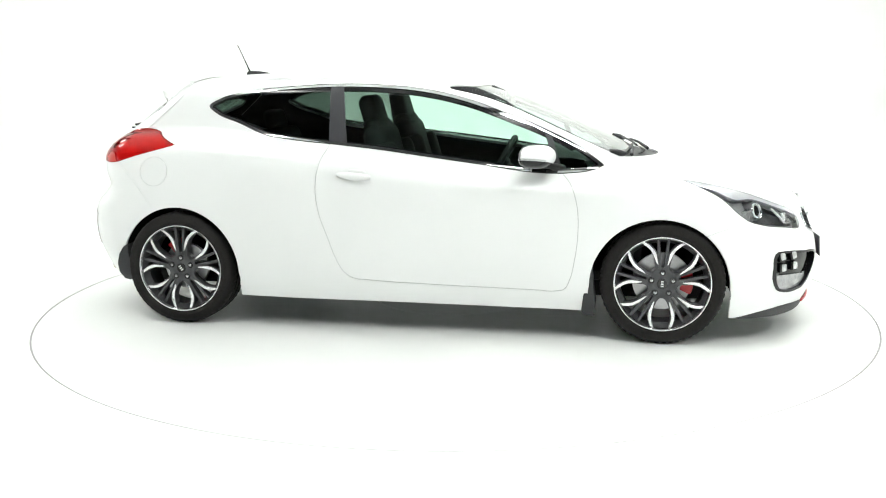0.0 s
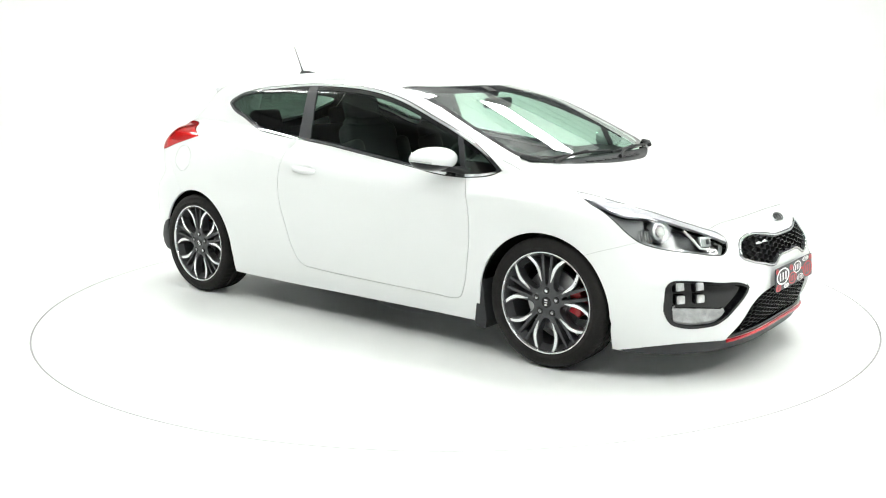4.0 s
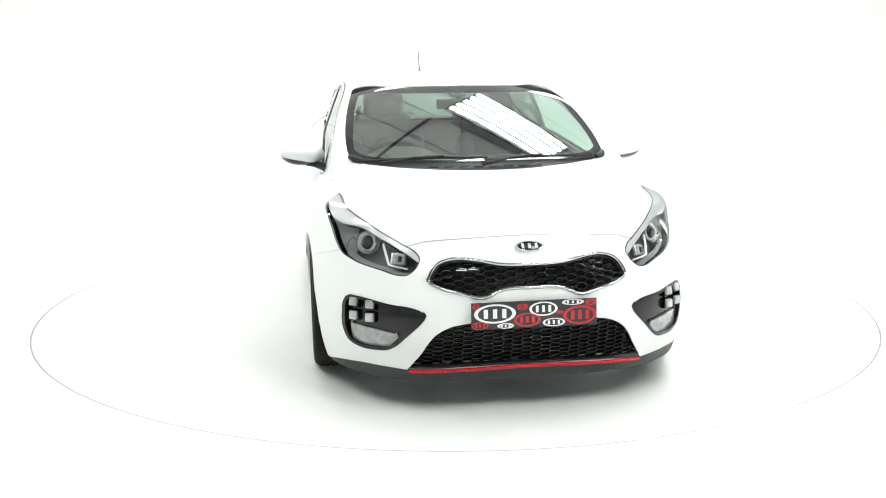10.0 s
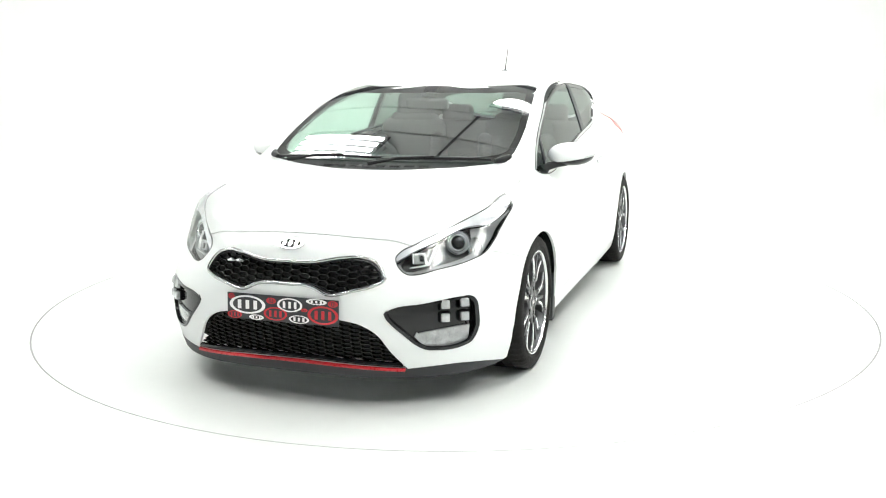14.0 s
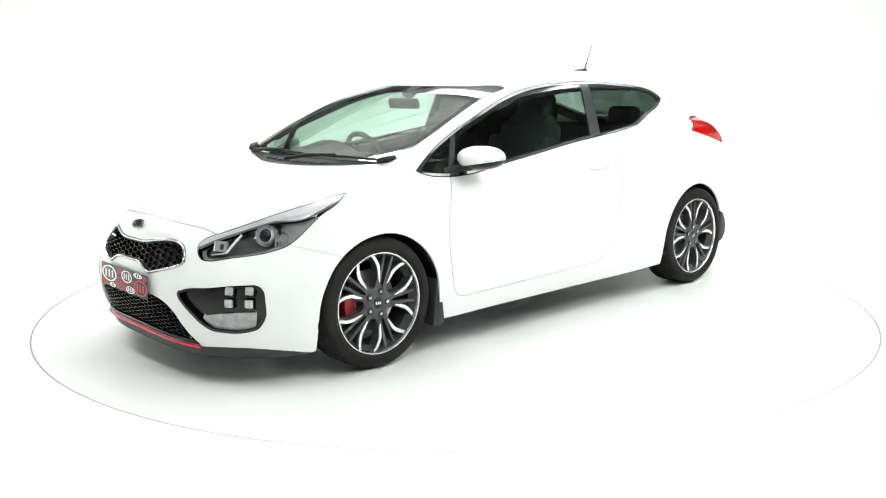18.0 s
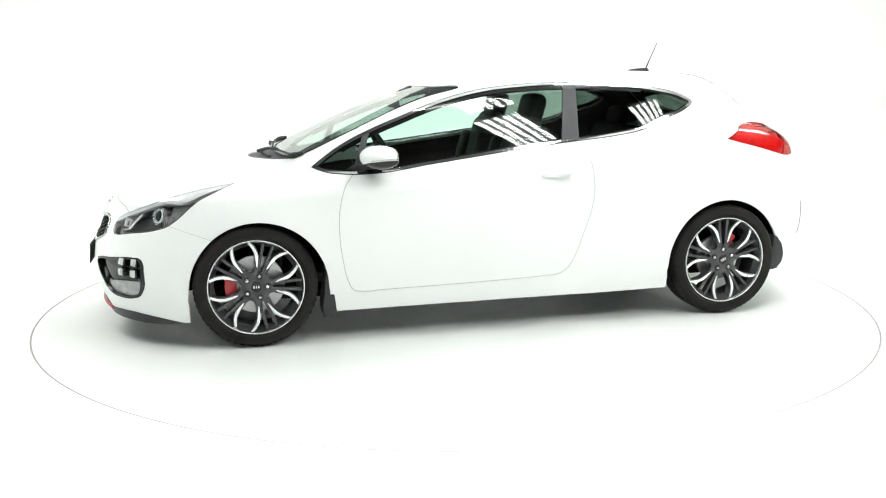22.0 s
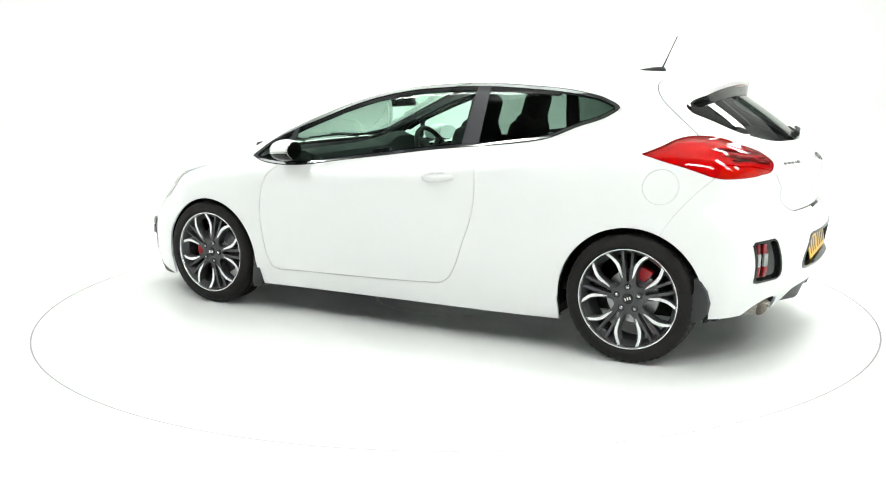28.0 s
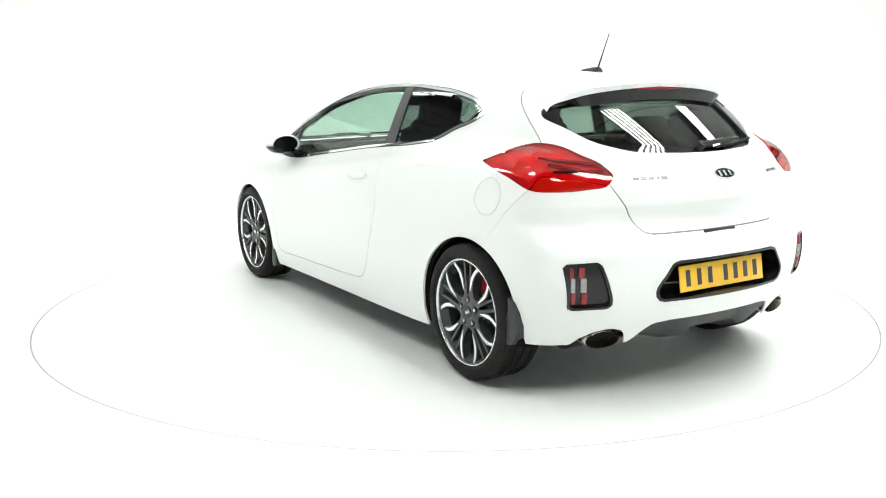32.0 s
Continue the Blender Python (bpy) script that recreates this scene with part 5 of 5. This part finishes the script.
# ---- mirrors, handles, wipers ----
def egg(cx0, cy0, cz0, a, b, c, keep, power=2.5, n=28, m=20, cap=None):
    """A rounded block, of which only the faces that pass keep() stay."""
    bm = bmesh.new()
    def pw(v):
        return math.copysign(abs(v) ** (2 / power), v)
    rows = []
    for j in range(m + 1):
        v = -math.pi / 2 + math.pi * j / m
        rows.append([bm.verts.new((cx0 + a * pw(math.cos(v)) * pw(math.cos(u)), cy0 + b * pw(math.cos(v)) * pw(math.sin(u)), cz0 + c * pw(math.sin(v))))
                     for u in np.linspace(0, 2 * math.pi, n, endpoint=False)])
    for p, q in zip(rows, rows[1:]):
        for k in range(n):
            quad = (p[k], p[(k + 1) % n], q[(k + 1) % n], q[k])
            if keep(sum((w.co for w in quad), Vector()) / 4):
                bm.faces.new(quad)
    for w in [w for w in bm.verts if not w.link_faces]:
        bm.verts.remove(w)
    for w in bm.verts:
        if w.co.x < cx0 - .55 * a:
            w.co.x = cx0 - .55 * a + (w.co.x - cx0 + .55 * a) * .12
        w.co.x -= .22 * (w.co.y - cy0)
    bmesh.ops.remove_doubles(bm, verts=bm.verts, dist=1e-5)
    bmesh.ops.recalc_face_normals(bm, faces=bm.faces)
    return bm


for side in (1, -1):
    def flip(bm):
        if side < 0:
            bmesh.ops.transform(bm, matrix=Matrix.Diagonal((1, -1, 1, 1)), verts=bm.verts)
            bmesh.ops.reverse_faces(bm, faces=bm.faces)
        return bm
    def slice_off(bm, z0, keep_above):
        bmesh.ops.bisect_plane(bm, geom=list(bm.verts) + list(bm.edges) + list(bm.faces), plane_co=(.678, .893, z0), plane_no=(.05, -.15, 1),
                               clear_inner=keep_above, clear_outer=not keep_above)
        return bm
    whole = lambda c: True
    mirror = part("door_mirror", flip(slice_off(egg(.678, .893, .966, .092, .116, .0605, whole, 2.2, 40, 28), .939, True)), WHITE_PAINT, car, "white door mirror with a black lower shell")
    part("mirror_shell", flip(slice_off(egg(.678, .893, .966, .0918, .1158, .0603, whole, 2.2, 40, 28), .9385, False)), BLACK_GLOSS, mirror, "gloss black lower shell")
    bm = slice_off(slice_off(egg(.678, .893, .966, .0928, .1175, .0612, whole, 2.2, 40, 28), .941, True), .948, False)
    bmesh.ops.bisect_plane(bm, geom=list(bm.verts) + list(bm.edges) + list(bm.faces), plane_co=(.66, .935, .95), plane_no=(-.5, 1, 0), clear_inner=True)
    part("mirror_indicator", flip(bm), SATIN_CHROME, mirror, "clear indicator strip")
    bm = prism([(.095 * math.cos(a) * (1 if math.cos(a) > 0 else .9), .048 * math.sin(a)) for a in np.linspace(0, 2 * math.pi, 28, endpoint=False)], .003,
               Matrix.Translation((.6225 - .004, .895, .968)) @ Matrix(((0, 0, -1, 0), (1, 0, 0, 0), (0, 1, 0, 0), (0, 0, 0, 1))) @ pose(0, 0, 0, 0, -12.5, 0))
    part("mirror_glass", flip(bm), LAMP_SILVER, mirror, "silvered mirror glass")
    part("mirror_foot", flip(tube([(.80, .755, .892), (.765, .785, .905), (.735, .83, .917), (.71, .87, .926)], [.03, .026, .022, .026], 12, flat=.8)), BLACK_PLASTIC, mirror, "black mirror foot")
    # door handle
    door = DOORS[0 if side > 0 else 1]
    pts, rad = [], []
    for u in np.linspace(0, 1, 11):
        x0 = -.205 - .18 * u
        z0 = .848 + .012 * u
        lift = .004 + .022 * math.sin(math.pi * u) ** .6
        pts.append((x0, side * (skin_y(x0, z0) + lift), z0))
        rad.append(.008 + .008 * math.sin(math.pi * u) ** .5)
    part("door_handle", tube(pts, rad, 12, flat=1.25), WHITE_PAINT, door, "white pull handle")
    bm = egg(0, 0, 0, .062, .012, .02, lambda c: True, power=2.2)
    bmesh.ops.transform(bm, matrix=Matrix.Translation((-.29, side * (skin_y(-.29, .868) - .0075), .868)), verts=bm.verts)
    part("handle_scoop", bm, WHITE_PAINT, door, "shallow grip hollow")
    part("lock", tube([(-.352, side * (skin_y(-.352, .857) + .016), .857), (-.352, side * (skin_y(-.352, .857) + .0275), .857)], .0045, 12), BLACK_PLASTIC, door, "dark lock")


def on_screen(y, z, out):
    yy = y if abs(y) > 1e-3 else 1e-3
    p = np.array([[skin_x(yy, z), yy, z]])
    return tuple(p[0] + skin_normal(p)[0] * out)


w1 = part("wiper", tube([on_screen(-.6, .95, .012), on_screen(-.4, .957, .014), on_screen(-.2, .96, .015), on_screen(.02, .957, .014)], .0065, 8), BLACK_PLASTIC, car, "black windscreen wiper at rest")
part("wiper_arm", tube([on_screen(-.52, .938, .012), on_screen(-.36, .95, .026), on_screen(-.2, .96, .024)], [.01, .008, .0055], 8), BLACK_PLASTIC, w1)
w2 = part("wiper", tube([on_screen(.0, .95, .012), on_screen(.2, .956, .014), on_screen(.4, .958, .014), on_screen(.58, .955, .014)], .0065, 8), BLACK_PLASTIC, car, "black windscreen wiper at rest")
part("wiper_arm", tube([on_screen(-.02, .934, .012), on_screen(.12, .946, .026), on_screen(.3, .957, .024)], [.01, .008, .0055], 8), BLACK_PLASTIC, w2)
for y0 in np.arange(-.26, .33, .075):
    vent = part("cowl_vent", placed(box(0, 0, 0, .05, .02, .003), face_on(*on_screen(y0, .939, -.004), skin_normal(np.array([[skin_x(y0 + 1e-3, .939), y0, .939]]))[0])), BLACK_PLASTIC, car, "dark vent mesh in the cowl")
for side in (1, -1):
    part("cowl_end", tube([on_screen(side * .66, .975, .004), on_screen(side * .64, .958, .012), on_screen(side * .6, .948, .014)], [.012, .018, .012], 10), BLACK_PLASTIC, car, "black cowl corner cap")

# ---- cabin ----
for side in (0, 1):
    put("door_card", region("door", offset=-.045, mirror=side), CABIN_BLACK, car, "dark door lining")
    put("side_lining", region("flank", offset=-.035, mirror=side), CABIN_BLACK, car, "dark pillar and side lining")
put("headliner", region("roof", offset=-.035, mirror=2), HEADLINER, car, "grey roof lining")
put("tailgate_lining", region("hatch", offset=-.03, mirror=2), CABIN_BLACK, car)
part("cabin_floor", box(-.25, 0, .33, 2.7, 1.5, .06), CABIN_BLACK, car, bevel=.02)
part("firewall", box(1.2, 0, .58, .04, 1.4, .6), CABIN_BLACK, car)
# dashboard: a moulded ridge from side to side
rows = []
for y in np.linspace(-.67, .67, 41):
    hood = .055 * math.exp(-((y + .36) / .17) ** 4)
    mid = .02 * math.exp(-((y) / .2) ** 4)
    rows.append((y, [(1.08, .885), (1.0, .915), (.85, .94 + hood * .3), (.72, .945 + hood), (.655, .925 + hood * .9), (.62, .87 + hood * .3), (.6 - mid, .8), (.58 - mid * 2, .68), (.66, .55), (.8, .45)]))
dash = part("dashboard", sheet(rows), CABIN_GREY, car, "dark grey moulded dashboard")
part("dash_vent", box(.603, .12, .83, .02, .14, .07, Matrix.Rotation(.25, 4, "Y")), CABIN_BLACK, dash, bevel=.008)
part("dash_screen", box(.598, 0, .86, .02, .2, .11, Matrix.Rotation(.2, 4, "Y")), BLACK_GLOSS, dash, bevel=.006)
for y0 in (-.6, .6):
    part("dash_vent", box(.61, y0, .84, .02, .1, .08, Matrix.Rotation(.25, 4, "Y")), CABIN_BLACK, dash, bevel=.02)
# steering wheel on the right-hand side
bm = bmesh.new()
SW = pose(.43, -.36, .865, 0, -64, 0)
ringv = []
for i in range(40):
    a = 2 * math.pi * i / 40
    c = Vector((.18 * math.cos(a), .18 * math.sin(a), 0))
    ringv.append([bm.verts.new(c * (1 + .09 * math.cos(b)) + Vector((0, 0, .016 * math.sin(b)))) for b in np.linspace(0, 2 * math.pi, 10, endpoint=False)])
for i in range(40):
    for k in range(10):
        a, b = ringv[i], ringv[(i + 1) % 40]
        bm.faces.new((a[k], b[k], b[(k + 1) % 10], a[(k + 1) % 10]))
wheel_rim = part("steering_wheel", placed(bm, SW), CABIN_BLACK, car, "black three-spoke steering wheel")
part("steering_hub", placed(box(0, 0, -.01, .11, .14, .05), SW), CABIN_BLACK, wheel_rim, bevel=.02)
for a in (0, 125, 235):
    part("steering_spoke", placed(box(.11, 0, -.004, .13, .035, .016), SW @ pose(0, 0, 0, 0, 0, a + 180)), SATIN_CHROME if a == 0 else CABIN_BLACK, wheel_rim, bevel=.005)
part("steering_column", placed(tube([(0, 0, -.02), (0, 0, -.3)], .04, 14), SW), CABIN_BLACK, wheel_rim)


def cushion(cx0, cy0, cz0, sx, sy, sz, m=None, r=.035):
    bm = box(0, 0, 0, sx, sy, sz)
    bmesh.ops.bevel(bm, geom=list(bm.edges), offset=r, segments=4, profile=.5, affect="EDGES", clamp_overlap=True)
    bmesh.ops.transform(bm, matrix=Matrix.Translation((cx0, cy0, cz0)) @ (m or Matrix()), verts=bm.verts)
    return bm


for y0 in (.36, -.36):
    lean = Matrix.Rotation(radians(-16), 4, "Y")
    seat = part("front_seat", cushion(.06, y0, .52, .5, .47, .16, Matrix.Rotation(radians(-8), 4, "Y"), .06), CABIN_GREY, car, "dark bucket seat with tall bolsters")
    part("backrest", cushion(-.2, y0, .8, .13, .44, .62, lean, .06), CABIN_GREY, seat)
    for s in (-1, 1):
        part("bolster", cushion(-.155, y0 + s * .2, .76, .17, .09, .5, lean, .04), CABIN_BLACK, seat)
        part("cushion_bolster", cushion(.08, y0 + s * .22, .56, .46, .08, .14, Matrix.Rotation(radians(-8), 4, "Y"), .035), CABIN_BLACK, seat)
    part("shoulder", cushion(-.275, y0, 1.05, .11, .34, .18, lean, .05), CABIN_BLACK, seat)
    part("headrest", cushion(-.315, y0, 1.175, .1, .26, .19, lean, .045), CABIN_BLACK, seat)
bench = part("rear_seat", cushion(-.78, 0, .52, .5, 1.25, .16, None, .06), CABIN_GREY, car, "dark rear bench")
part("bench_back", cushion(-1.08, 0, .78, .14, 1.2, .55, Matrix.Rotation(radians(-20), 4, "Y"), .06), CABIN_GREY, bench)
for y0 in (-.36, .36):
    part("headrest", cushion(-1.19, y0, 1.09, .09, .24, .14, Matrix.Rotation(radians(-16), 4, "Y"), .04), CABIN_BLACK, bench)
part("parcel_shelf", cushion(-1.48, 0, .985, .5, 1.0, .03, None, .01), CABIN_BLACK, car, "black parcel shelf")
inner = part("inner_mirror", cushion(.44, 0, 1.215, .035, .255, .06, Matrix.Rotation(radians(10), 4, "Y"), .014), CABIN_BLACK, car, "black inner mirror on its stalk")
part("mirror_stalk", tube([(.42, 0, 1.235), (.37, 0, 1.265), (.345, 0, 1.29)], [.012, .014, .02], 10), CABIN_BLACK, inner)
part("sensor_box", cushion(.37, 0, 1.283, .1, .09, .03, Matrix.Rotation(radians(24), 4, "Y"), .01), CABIN_BLACK, inner)


# ---- what moves: the turntable turns and carries the car ----
def motions():
    rows_car, rows_table = [], []
    for i in range(33):
        a = np.interp(i, np.arange(0, 33, 2), TURN)
        turn = pose(0, 0, 0, 0, 0, a)
        rows_table.append((i, turn))
        rows_car.append((i, turn @ Matrix.Translation(CAR_AT)))
    walk(turntable, rows_table)
    walk(car, rows_car)


motions()
